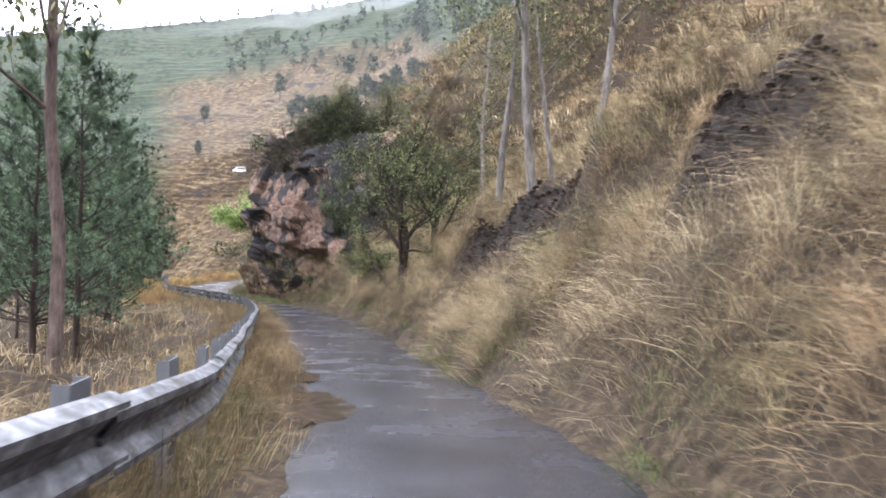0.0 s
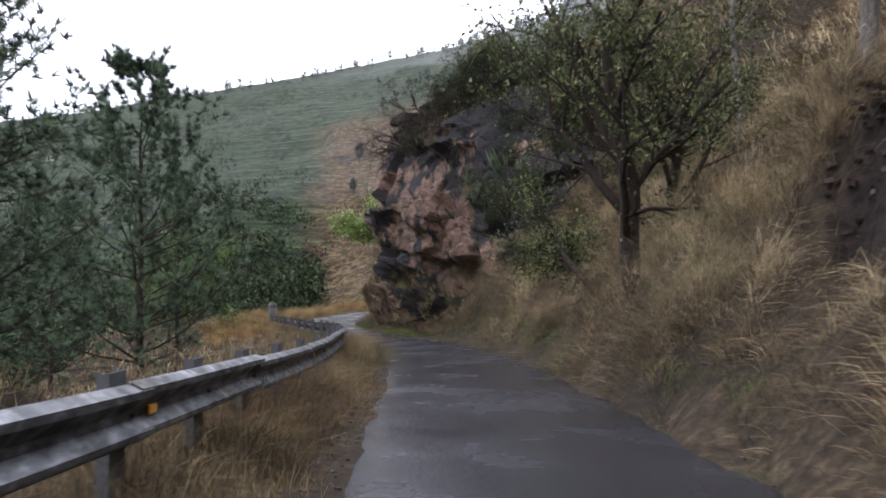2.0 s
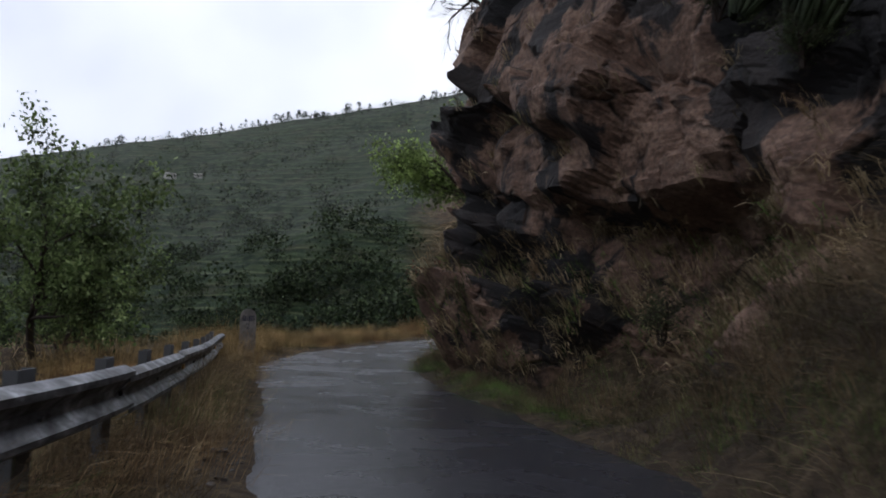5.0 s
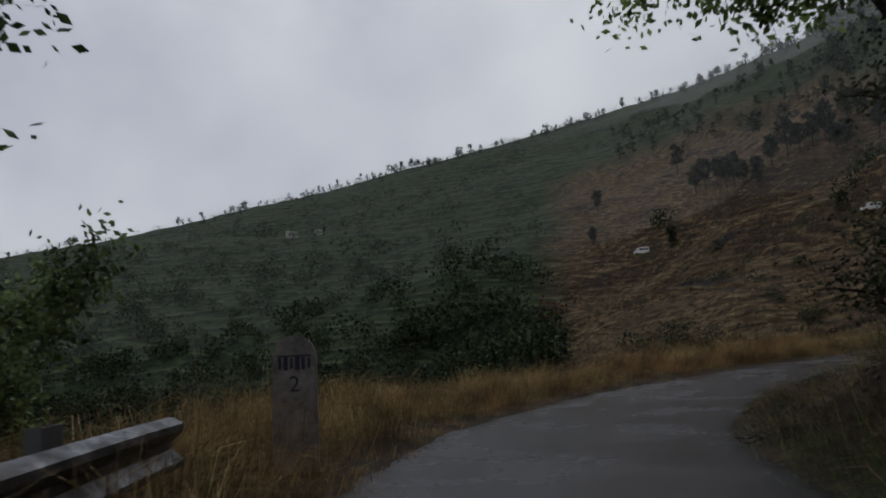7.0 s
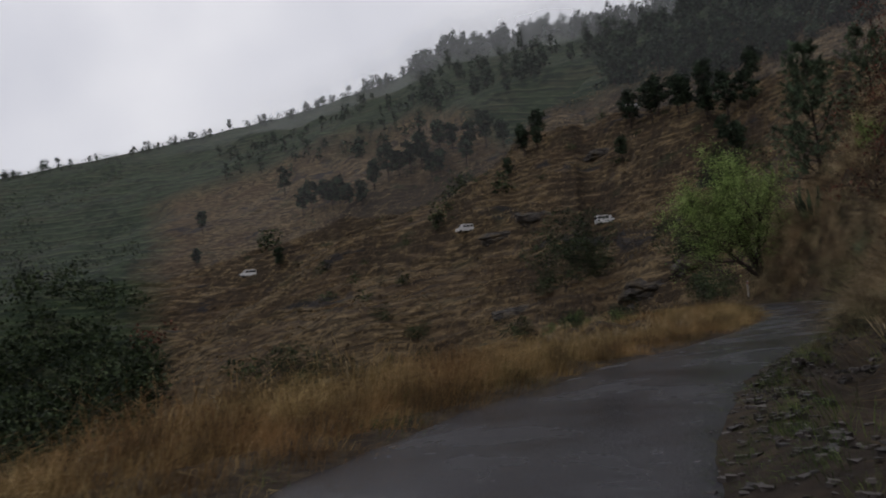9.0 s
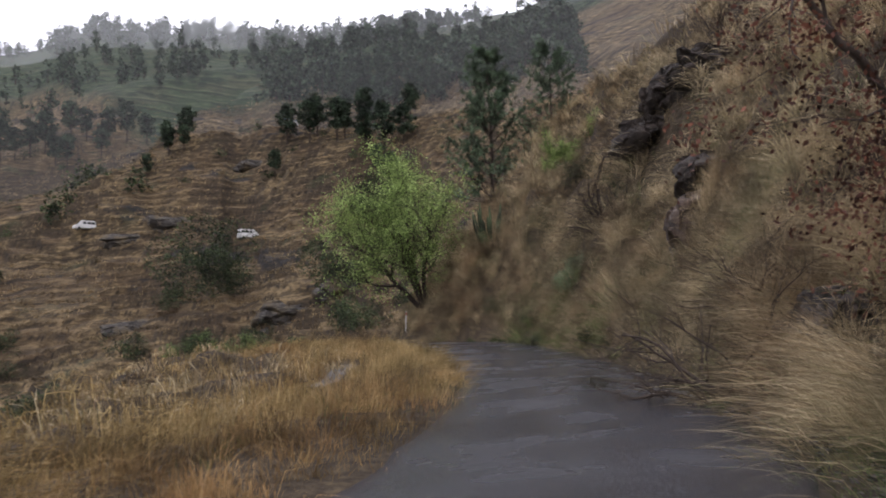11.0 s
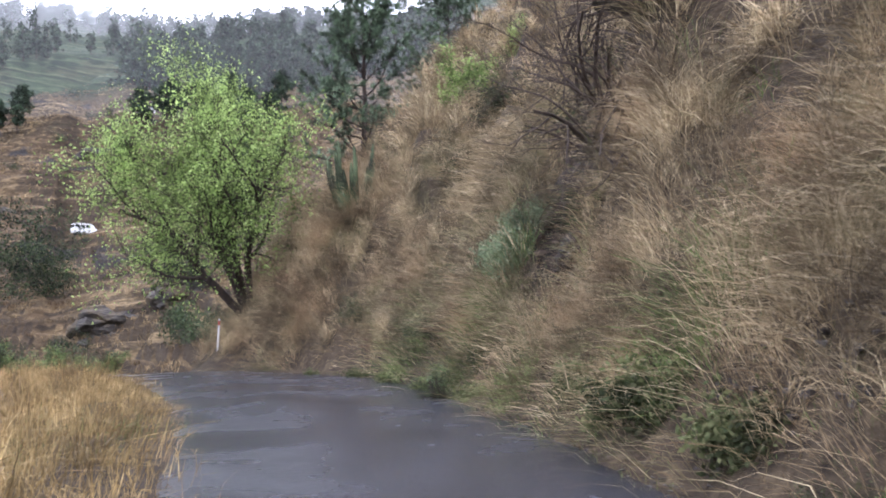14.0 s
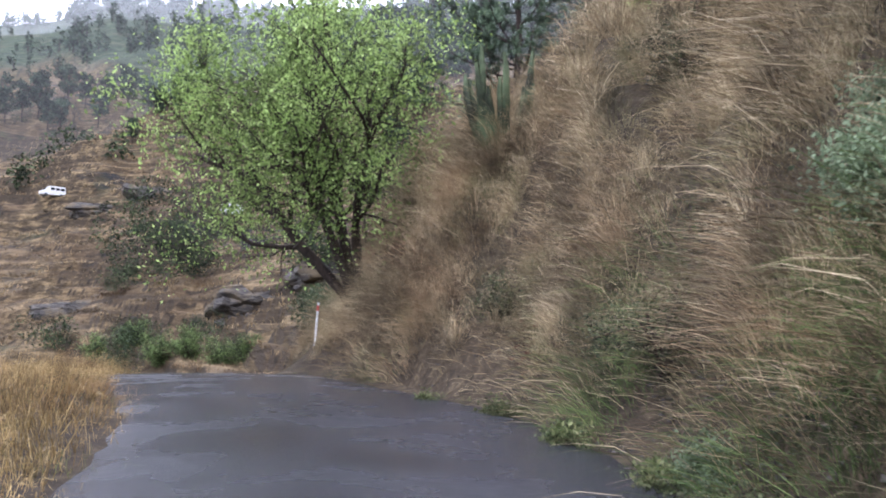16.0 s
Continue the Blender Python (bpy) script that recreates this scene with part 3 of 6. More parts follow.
def ground_height(x, y):
    shape = np.shape(x)
    x, y = np.asarray(x, float).ravel(), np.asarray(y, float).ravel()
    idx, d, zr, hw = lateral(x, y)
    ly = LINE[idx, 1]
    rocky = smooth(51.0, 55.2, ly) * (1 - smooth(70, 76, ly))
    apron = smooth(68, 76, ly) * (1 - smooth(93, 103, ly))
    e = np.abs(d) - hw
    lump = fbm(x * 0.33, y * 0.33, 4, 11)
    small = fbm(x * 1.3, y * 1.3, 3, 21)
    t = np.maximum(e - 0.35 - 0.2 * lump, 0)
    right = zr + bank(t, rocky, apron, smooth(44, 90, ly)) + lump * np.clip(t * 0.7, 0, 1.7) + small * np.clip(t * 0.5, 0, 0.6) + 0.03
    bare, c = scar(x, y, e, ly)
    step = smooth(-0.8, 0.6, e - c) * smooth(7, 12, ly) * (1 - smooth(28, 32, ly))
    zone = smooth(7, 12, ly) * (1 - smooth(28, 32, ly))
    right = right + (1.3 * (step - 0.5) + 0.45 * (step - 0.9 * zone)) * smooth(0.2, 1.2, t) - 0.45 * bare * (ly > 90)
    # a rocky step in the last bank, and the rise behind the tree at its nose
    bulge = np.exp(-((y - 112.3) / 3.0) ** 2) * (ly > 100)
    right = right + bulge * (0.8 * smooth(0.4, 1.5, t) + 2.1 * smooth(2.0, 4.6, t)) * (1 - 0.6 * smooth(8, 16, t)) + 0.9 * np.exp(-((x - 9.5) / 5) ** 2 - ((y - 139) / 6) ** 2) - 1.5 * np.exp(-((x - 6.6) / 3.6) ** 2 - ((y - 132) / 4.0) ** 2)
    # tussocky hummocks and hollows
    right = right + (0.75 + 0.55 * (ly > 90)) * fbm(x * 0.75, y * 0.75, 2, 27) * smooth(0.5, 2.0, t) * (1 - rocky)
    tl = np.maximum(e - 1.0 - 2.6 * smooth(66, 73, ly) * (1 - smooth(92, 100, ly)) - 0.5 * vnoise(x * 0.2, y * 0.2, 5), 0)
    left = zr + 0.04 - 0.15 * np.minimum(tl, 9.5) - 0.72 * np.maximum(tl - 9.5, 0) + lump * np.clip(tl * 0.25, 0, 1.6) + small * np.clip(e * 0.15, 0, 0.2)
    far = far_height(x, y)
    k = 5.0
    hh = np.clip(0.5 + 0.5 * (far - left) / k, 0, 1)
    valley = left * (1 - hh) + far * hh + k * hh * (1 - hh)
    wide = smooth(10, 22, tl)
    h = np.where(d > 0, right, left * (1 - wide) + valley * wide)
    h = np.where(e < -0.3, zr - 0.08, np.where(e < 0.3, np.minimum(h, zr - 0.035 + 0.2 * np.maximum(e, 0)), h))
    return h.reshape(shape)


def axis(*stretches):
    out = []
    for a, b, step in stretches:
        out += list(np.arange(a, b, step))
    return np.array(out + [stretches[-1][1]])


GX = axis((-3000, -1000, 200), (-1000, -320, 24), (-320, -155, 5), (-155, -48, 1.8), (-48, -34, 0.8), (-34, 26, 0.6), (26, 60, 1.4), (60, 110, 1.8), (110, 200, 4.5), (200, 700, 20), (700, 3000, 230))
GY = axis((-1500, -300, 150), (-300, -60, 20), (-60, -20, 2), (-20, 140, 0.6), (140, 170, 1.2), (170, 420, 0.95), (420, 520, 2.4), (520, 1100, 9), (1100, 3000, 190))
XX, YY = np.meshgrid(GX, GY)
ZZ = ground_height(XX, YY)
n_x, n_y = len(GX), len(GY)
ii = (np.arange(n_y - 1)[:, None] * n_x + np.arange(n_x - 1)[None, :]).ravel()
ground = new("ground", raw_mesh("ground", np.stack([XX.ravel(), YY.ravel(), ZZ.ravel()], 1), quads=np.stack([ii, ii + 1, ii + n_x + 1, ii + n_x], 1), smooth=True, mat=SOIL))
# far: earth and painted shade below each ledge lip; near: bare earth of the cuts
EARTH_SHADE = np.exp(-((ledge_phase(XX, YY, ZZ) - 0.64) / 0.10) ** 2) * (YY > 150)
near_i, near_d, _, near_w = lateral(XX.ravel(), YY.ravel())
near_on = ((near_d > 0) & (YY.ravel() < 150) & (near_d < 20)).reshape(XX.shape)
EARTH_SHADE = np.where(near_on, scar(XX.ravel(), YY.ravel(), np.abs(near_d) - near_w, LINE[near_i, 1])[0].reshape(XX.shape), EARTH_SHADE)
ground.data.attributes.new("earth_and_shade", "FLOAT", "POINT").data.foreach_set("value", EARTH_SHADE.astype(np.float32).ravel())
tagged(ground, "steep dry mountain slopes and green terraced hillsides", "ground", kind="structure")


def road_mesh():
    keep = (LINE[:, 1] > -38) & (LINE[:, 1] < 160)
    L, R, Tn = LINE[keep], RIGHT[keep], TAN[keep]
    cols = np.linspace(-1, 1, 17)
    s = np.arange(len(L)) * 0.5
    ragged_l = 0.16 * vnoise(s * 1.7, 0 * s, 31) + 0.22 * vnoise(s * 0.4, 0 * s, 33)
    ragged_r = 0.16 * vnoise(s * 1.7, 0 * s, 35) + 0.22 * vnoise(s * 0.4, 0 * s, 37)
    verts = []
    for c in cols:
        w = c * (L[:, 3] + np.where(c < 0, ragged_l, ragged_r) * abs(c) ** 6)
        x, y = L[:, 0] + R[:, 0] * w, L[:, 1] + R[:, 1] * w
        z = L[:, 2] + 0.03 * (1 - c * c) + 0.03 * fbm(x * 0.5, y * 0.5, 3, 41) - 0.012 * (abs(c) > 0.99)
        verts.append(np.stack([x, y, z], 1))
    for c in (0, 16):
        low = verts[c].copy()
        low[:, 2] -= 0.10
        low[:, :2] += R * (0.22 if c else -0.22)
        verts.append(low)
    order = [17] + list(range(17)) + [18]
    V = np.stack([verts[k] for k in order], 1)
    m, n = V.shape[:2]
    q = (np.arange(m - 1)[:, None] * n + np.arange(n - 1)[None, :]).ravel()
    return raw_mesh("road", V.reshape(-1, 3), quads=np.stack([q, q + 1, q + n + 1, q + n], 1), smooth=True, mat=ASPHALT)


tagged(new("road", road_mesh()), "narrow wet asphalt mountain road with worn patches", "road", kind="structure")

# ---------------------------------------------------------------- rock masses


def facets(p, seeds, tilt, seed, soft=0.0):
    """Blocky relief: every point belongs to its nearest seed and lies on that seed's own tilted plane."""
    rng = np.random.RandomState(seed)
    amp, lean = rng.uniform(-1, 1, len(seeds)), rng.normal(0, tilt, (len(seeds), 3))
    out = np.zeros(len(p))
    edge = np.zeros(len(p))
    for a in range(0, len(p), 8000):
        q = p[a:a + 8000]
        d = np.sqrt(((q[:, None] - seeds[None]) ** 2).sum(2))
        k = d.argmin(1)
        row = np.arange(len(q))
        d1 = d[row, k].copy()
        d[row, k] = 1e9
        k2 = d.argmin(1)
        gap = d[row, k2] - d1
        v = amp[k] + ((q - seeds[k]) * lean[k]).sum(1)
        if soft:
            # neighbouring blocks meet in a narrow bevel
            t = np.clip(gap / soft, 0, 1) * 0.5
            v = v * (0.5 + t) + (amp[k2] + ((q - seeds[k2]) * lean[k2]).sum(1)) * (0.5 - t)
        out[a:a + 8000] = v
        edge[a:a + 8000] = gap
    return out, edge


def sheet(name, V, mat):
    m, n = V.shape[:2]
    q = (np.arange(m - 1)[:, None] * n + np.arange(n - 1)[None, :]).ravel()
    return raw_mesh(name, V.reshape(-1, 3), quads=np.stack([q, q + n, q + n + 1, q + 1], 1), smooth=False, mat=mat)


def cliff():
    """The overhanging outcrop that stands over the bend."""
    foot = np.array([(0.5, 49.0, 0, 0), (-2.6, 52.4, 0, 0), (-6.4, 55.6, 0, 0), (-8.8, 58.8, 0, 0), (-12.3, 62.6, 0, 0), (-14.6, 65.4, 0, 0), (-15.3, 68.0, 0, 0),
                     (-14.2, 71.0, 0, 0), (-10.0, 72.6, 0, 0), (-4.0, 72.0, 0, 0)])
    line = spline(foot, 0.11)[:, :2]
    tan = np.gradient(line, axis=0)
    tan /= np.linalg.norm(tan, axis=1, keepdims=True)
    out = np.stack([-tan[:, 1], tan[:, 0]], 1)
    u = np.linspace(0, 1, len(line))
    hs = np.linspace(-1.2, 13.4, 146)
    # profile of the overhang: undercut below, belly, then leaning back
    shift = np.interp(np.linspace(0, 1, len(line)), [0.25, 0.42, 0.60], [0.7, 0.3, 1.2])
    belly = np.interp(hs[None, :] - shift[:, None] * smooth(0.5, 2.5, hs)[None, :] * (1 - smooth(5, 8, hs))[None, :], [-1.2, 0.6, 2.4, 3.0, 3.6, 5.2, 7.4, 9.5, 11.5, 13.4], [-0.2, -1.4, -1.5, -1.4, 0.15, 0.75, 0.6, -0.1, -1.2, -3.2])
    plain = np.interp(hs, [-1.2, 1.0, 3.0, 5.0, 8.0, 11, 13.4], [0.5, 0.1, -0.3, -0.8, -1.8, -3.4, -5.0])
    nose = smooth(0.22, 0.42, u) * (1 - 0.6 * smooth(0.60, 0.85, u))
    # the black foot of the nose stands further out than the undercut beside it
    belly = np.where(belly < 0, belly * (1 - 1.3 * smooth(0.43, 0.56, u)[:, None] * (hs < 6)[None, :]), belly)
    off = belly * nose[:, None] + plain[None, :] * (1 - nose[:, None])
    # a rib of rock that runs down to the grass beside the undercut
    off = off + (1.0 * np.exp(-((u - 0.30) / 0.022) ** 2))[:, None] * smooth(-1, 0.5, hs)[None, :] * (1 - smooth(3.6, 5.0, hs))[None, :]
    X = line[:, 0:1] + out[:, 0:1] * off
    Y = line[:, 1:2] + out[:, 1:2] * off
    tall = 0.28 + 0.72 * smooth(0.02, 0.34, u)
    Z = -2.35 + hs[None, :] * tall[:, None]
    P = np.stack([X, Y, Z], 2)
    flat = P.reshape(-1, 3)
    rng = np.random.RandomState(5)
    lo, hi = flat.min(0) - 1, flat.max(0) + 1
    stretch = np.array([1, 1, 1.35])
    warp = np.stack([fbm(flat[:, 1] * 0.8, flat[:, 2] * 0.8, 3, 51), fbm(flat[:, 0] * 0.8, flat[:, 2] * 0.8, 3, 52), fbm(flat[:, 0] * 0.8, flat[:, 1] * 0.8, 3, 53)], 1)
    big, e1 = facets((flat + warp * 0.9) * stretch, (rng.uniform(lo, hi, (230, 3))) * stretch, 0.42, 1, 0.22)
    mid, e2 = facets((flat + warp * 0.6) * stretch, (rng.uniform(lo, hi, (1900, 3))) * stretch, 0.38, 2, 0.13)
    fine = fbm(flat[:, 0] * 3 + flat[:, 1] * 2, flat[:, 2] * 4, 4, 61)
    disp = 0.46 * big + 0.15 * mid - 0.24 * np.exp(-e1 / 0.12) - 0.07 * np.exp(-e2 / 0.08) + 0.05 * fine
    disp = disp.reshape(P.shape[:2])
    P[:, :, 0] += out[:, 0:1] * disp
    P[:, :, 1] += out[:, 1:2] * disp
    P[:, :, 2] += 0.3 * disp
    # the top runs back into the hill
    back = P[:, -1:, :].copy()
    crown = np.array([-5.5, 61.5, 13.0])
    back[:, 0] += (crown - back[:, 0]) * 0.75
    back[:, 0, 2] = P[:, -1, 2] + 0.5
    return np.concatenate([P, back], 1), P, out


CLIFF_ALL, CLIFF_AT, CLIFF_OUT = cliff()
outcrop = new("rock_outcrop")
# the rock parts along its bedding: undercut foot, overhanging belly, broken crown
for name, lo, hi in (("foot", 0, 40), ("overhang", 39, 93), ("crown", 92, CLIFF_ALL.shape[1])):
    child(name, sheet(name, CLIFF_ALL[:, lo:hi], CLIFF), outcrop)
tagged(outcrop, "overhanging pinkish-brown cliff with black weathered stains above the bend", "rock")


def boulder_mesh(name, size, seed, mat, sub=4, blocky=0.35, beds=0, square=1.0):
    bm = bmesh.new()
    bmesh.ops.create_icosphere(bm, subdivisions=sub, radius=1.0)
    me = bpy.data.meshes.new(name)
    bm.to_mesh(me)
    bm.free()
    co = np.zeros(len(me.vertices) * 3, np.float32)
    me.vertices.foreach_get("co", co)
    co = co.reshape(-1, 3).astype(float)
    rng = np.random.RandomState(seed)
    co = np.sign(co) * np.abs(co) ** square
    d, e = facets(co, rng.normal(0, 0.8, (22, 3)), 0.6, seed)
    d2, e2 = facets(co, rng.normal(0, 0.9, (130, 3)), 0.5, seed + 1)
    r = 1 + blocky * np.clip(d, -1, 1) + 0.10 * np.clip(d2, -1, 1) - 0.12 * np.exp(-e / 0.05)
    co = co * r[:, None]
    if beds:
        # beds of harder and softer rock stand out and back
        wave = co[:, 2] * beds + 1.2 * fbm(co[:, 0] * 1.4, co[:, 1] * 1.4, 2, seed)
        co[:, :2] *= (1 + 0.22 * (hash2(np.floor(wave), 0 * wave, seed) - 0.5))[:, None]
    co = co * np.array(size)
    me.vertices.foreach_set("co", co.astype(np.float32).ravel())
    me.materials.append(mat)
    me.update()
    return me


# dark bare rock and earth that breaks through the grassy bank: x, y, half width, half length, half height, turn
# the rock at (1.35, 126.4) is added in place of a dark shaded hollow
LEDGE_AT = [(1.9, 20.6, 0.28, 0.8, 0.22, -9), (0.6, 27.0, 0.25, 0.7, 0.22, -8), (3.9, 17.2, 0.3, 0.8, 0.25, -7),
            (2.3, 111.9, 0.5, 1.1, 0.6, -20), (4.9, 127.8, 0.5, 0.8, 0.5, 0),
            (-8.6, 96.2, 0.4, 1.0, 0.5, -35), (3.4, 110.9, 0.6, 0.9, 0.6, -20), (-11.4, 91.6, 0.5, 1.2, 0.5, -30), (2.5, 111.6, 0.9, 0.8, 0.8, -10), (1.8, 112.3, 0.8, 1.6, 0.6, -15), (2.9, 110.8, 0.9, 1.4, 0.6, -25), (1.0, 113.8, 0.45, 0.9, 0.45, -10), (1.35, 126.4, 0.3, 0.7, 0.3, 5), (-0.2, 113.0, 0.35, 0.6, 0.35, -20)]
LEDGES = []
for k, (x, y, sx, sy, sz, turn) in enumerate(LEDGE_AT):
    z = float(ground_height(np.array([x]), np.array([y]))[0])
    LEDGES.append(((x, y, z), (sx * 1.15, sy, sz * 1.3), turn))
    ob = new("rock_ledge", boulder_mesh("rock_ledge", (sx, sy, sz), 40 + k, DARKROCK, 5, 0.25, 3, 0.65))
    ob.matrix_basis = pose(x, y, z, 0, 0, turn) @ pose(0, 0, 0, 0, 32, 0)
    tagged(ob, "dark weathered rock ledge showing through dry grass", "rock", "rock ledges in the bank")

HANG = ((-3.3, 104.3, 2.3), (0.72, 0.8, 0.8), -28)
ob = new("boulder", boulder_mesh("boulder", HANG[1], 77, BROWNROCK, 5, 0.22, 0, 0.6))
ob.matrix_basis = pose(*HANG[0], 8, -12, HANG[2])
tagged(ob, "large brown boulder jutting out of the grassy bank", "boulder")
ob = new("boulder", boulder_mesh("boulder", (0.8, 1.1, 0.5), 78, DARKROCK, 5, 0.3, 3, 0.65))
ob.matrix_basis = pose(-2.35, 104.5, 3.7, 0, 10, -20)
tagged(ob, "dark boulder half buried in dry grass", "boulder")

ob = new("boulder", boulder_mesh("boulder", (1.0, 0.9, 0.75), 79, DARKROCK, 4, 0.3))
ob.matrix_basis = pose(-13.6, 66.0, 9.6, 0, 10, 20)
tagged(ob, "weathered boulder perched on top of the cliff", "boulder")

# ---------------------------------------------------------------- guardrail


def galvanised():
    m = Mat("worn_galvanised_steel", rough=0.45, spec=0.5, metal=0.75)
    n = m.noise(3.5, 6, 0.65, m.pos((1, 1, 2.2)), 0.4)
    c = m.ramp(n, (0.36, (0.045, 0.045, 0.047)), (0.54, (0.13, 0.132, 0.14)), (0.74, (0.34, 0.35, 0.37)))
    c = m.mix(m.ramp(m.noise(1.1, 4), (0.56, 0), (0.66, 0.8)), c, (0.05, 0.042, 0.037))
    m.color(c)
    return m.rough(m.ramp(n, (0.3, 0.6), (0.7, 0.34))).m


def plain(name, colour, rough=0.6, spec=0.4, metal=0.0, wear=0.25, scale=8.0):
    m = Mat(name, rough=rough, spec=spec, metal=metal)
    n = m.noise(scale, 5, 0.65)
    dull = tuple(v * (1 - wear) for v in colour)
    return m.color(m.ramp(n, (0.3, dull), (0.7, colour))).bump(n, 0.004, 0.3).m


STEEL = galvanised()
AMBER = plain("amber_reflector", (0.62, 0.33, 0.04), 0.3)
POSTGREY = plain("post_grey", (0.12, 0.123, 0.13), 0.6, 0.4, 0.3)
CONCRETE = plain("whitewashed_stone", (0.27, 0.25, 0.235), 0.9, 0.2, 0, 0.65, 5.0)
PLASTER = plain("old_concrete", (0.10, 0.09, 0.078), 0.9, 0.2, 0, 0.45, 3.0)
WHITE = plain("white_paint", (0.72, 0.72, 0.72), 0.4, 0.4, 0, 0.12)
REDP = plain("red_paint", (0.45, 0.05, 0.04), 0.5)
GLASS = plain("dark_window", (0.02, 0.024, 0.03), 0.1, 0.5)
TYRE = plain("black_rubber", (0.02, 0.02, 0.02), 0.8)
BLUEROOF = plain("blue_sheet_roof", (0.13, 0.28, 0.50), 0.5)
WALLW = plain("pale_plaster", (0.52, 0.50, 0.47), 0.8, 0.2, 0, 0.2, 1.0)

# metres to the left of the road's middle, by northing
RAIL = np.array([(-20, 2.1), (3, 2.13), (7, 2.2), (12, 2.7), (20, 3.1), (28, 3.15), (34, 3.0), (42, 3.2), (50, 3.2), (60, 3.05), (67, 3.3)])
RAIL_TOP = 0.92


def rail_line():
    keep = (LINE[:, 1] > -16) & (LINE[:, 1] < 66.3)
    L, R = LINE[keep], RIGHT[keep]
    w = np.interp(L[:, 1], RAIL[:, 0], RAIL[:, 1])
    xy = L[:, :2] - R * w[:, None]
    s = np.r_[0, np.cumsum(np.hypot(*np.diff(xy, axis=0).T))]
    z = L[:, 2]
    n = int(s[-1] / 0.25)
    t = np.linspace(0, s[-1], n)
    return t, np.stack([np.interp(t, s, xy[:, 0]), np.interp(t, s, xy[:, 1]), np.interp(t, s, z)], 1)


def guardrail():
    t, line = rail_line()
    tan = np.gradient(line[:, :2], axis=0)
    tan /= np.linalg.norm(tan, axis=1, keepdims=True)
    side = np.stack([tan[:, 1], -tan[:, 0]], 1)  # towards the road
    root = new("guardrail")
    root.location = line[0]
    base = Vector(line[0])
    # the W section: out from the post, height under the top
    sec = np.array([(0.0, 0.0), (0.03, -0.008), (0.105, -0.05), (0.11, -0.10), (0.02, -0.19), (0.018, -0.25), (0.105, -0.335), (0.105, -0.375), (0.02, -0.42), (0.0, -0.43)])
    back = sec[::-1] - np.array([0.006, 0])
    loop = np.concatenate([sec, back])
    bolts_at = []
    every = 16
    for k, a in enumerate(range(0, len(line) - every, every)):
        b = min(a + every + 1, len(line) - 1)
        pts = line[a:b + 1]
        proud = 0.007 * (k % 2)
        V = np.zeros((len(pts), len(loop), 3))
        dip = 0.02 * math.sin(k * 2.1)
        for j, (o, h) in enumerate(loop):
            V[:, j, :2] = pts[:, :2] + side[a:b + 1] * (o + proud)
            V[:, j, 2] = pts[:, 2] + RAIL_TOP + h + dip
        m, n = V.shape[:2]
        i0 = np.arange(m - 1)[:, None] * n + np.arange(n)[None, :]
        i1 = np.arange(m - 1)[:, None] * n + (np.arange(n)[None, :] + 1) % n
        q = np.stack([i0, i1, i1 + n, i0 + n], 2).reshape(-1, 4)
        me = raw_mesh("beam", (V.reshape(-1, 3) - np.array(base)), quads=q, smooth=False, mat=STEEL)
        beam = child("beam", me, root)
        for j in (a, a + every // 2):
            bolts_at.append((line[j], side[j], tan[j], beam))
    for k, (p, d, tn, beam) in enumerate(bolts_at):
        rot = Matrix(((tn[0], d[0], 0), (tn[1], d[1], 0), (0, 0, 1))).to_4x4()
        gz = p[2] + RAIL_TOP
        bm = bmesh.new()
        for (cx, cy, cz), (sx, sy, sz) in (((0, -0.075, -0.58), (0.30, 0.012, 1.34)), ((-0.145, -0.115, -0.58), (0.012, 0.09, 1.34)), ((0.145, -0.115, -0.58), (0.012, 0.09, 1.34)),
                                           ((0, -0.035, -0.215), (0.12, 0.075, 0.34))):
            bmesh.ops.create_cube(bm, size=1, matrix=Matrix.Translation((cx, cy, cz)) @ Matrix.Diagonal((sx, sy, sz, 1)))
        post = part("post", bm, POSTGREY, root)
        post.matrix_basis = Matrix.Translation(Vector((p[0], p[1], gz)) - base) @ rot
        bm = bmesh.new()
        bmesh.ops.create_cone(bm, cap_ends=True, segments=6, radius1=0.022, radius2=0.018, depth=0.03, matrix=Matrix.Translation((0, 0.035, -0.22)) @ Matrix.Rotation(radians(-90), 4, "X"))
        bolt = part("bolt", bm, STEEL, beam)
        bolt.matrix_basis = post.matrix_basis
        if k % 4 == 0:
            bm = bmesh.new()
            bmesh.ops.create_cube(bm, size=1, matrix=Matrix.Translation((0.35, 0.05, -0.22)) @ Matrix.Diagonal((0.16, 0.03, 0.07, 1)))
            bmesh.ops.bevel(bm, geom=bm.edges[:], offset=0.008, segments=1, affect="EDGES")
            refl = part("reflector", bm, AMBER, beam, "faded amber reflector plate")
            refl.matrix_basis = post.matrix_basis
    tagged(root, "weathered galvanised steel guardrail along the drop", "guardrail")


guardrail()


def box(bm, c, s, bevel=0.0, turn=None):
    m = Matrix.Translation(c) @ (turn or Matrix()) @ Matrix.Diagonal((*s, 1))
    r = bmesh.ops.create_cube(bm, size=1, matrix=m)
    if bevel:
        edges = list({e for v in r["verts"] for e in v.link_edges})
        bmesh.ops.bevel(bm, geom=edges, offset=bevel, segments=2, affect="EDGES")


def gz(x, y):
    return float(ground_height(np.array([x]), np.array([y]))[0])


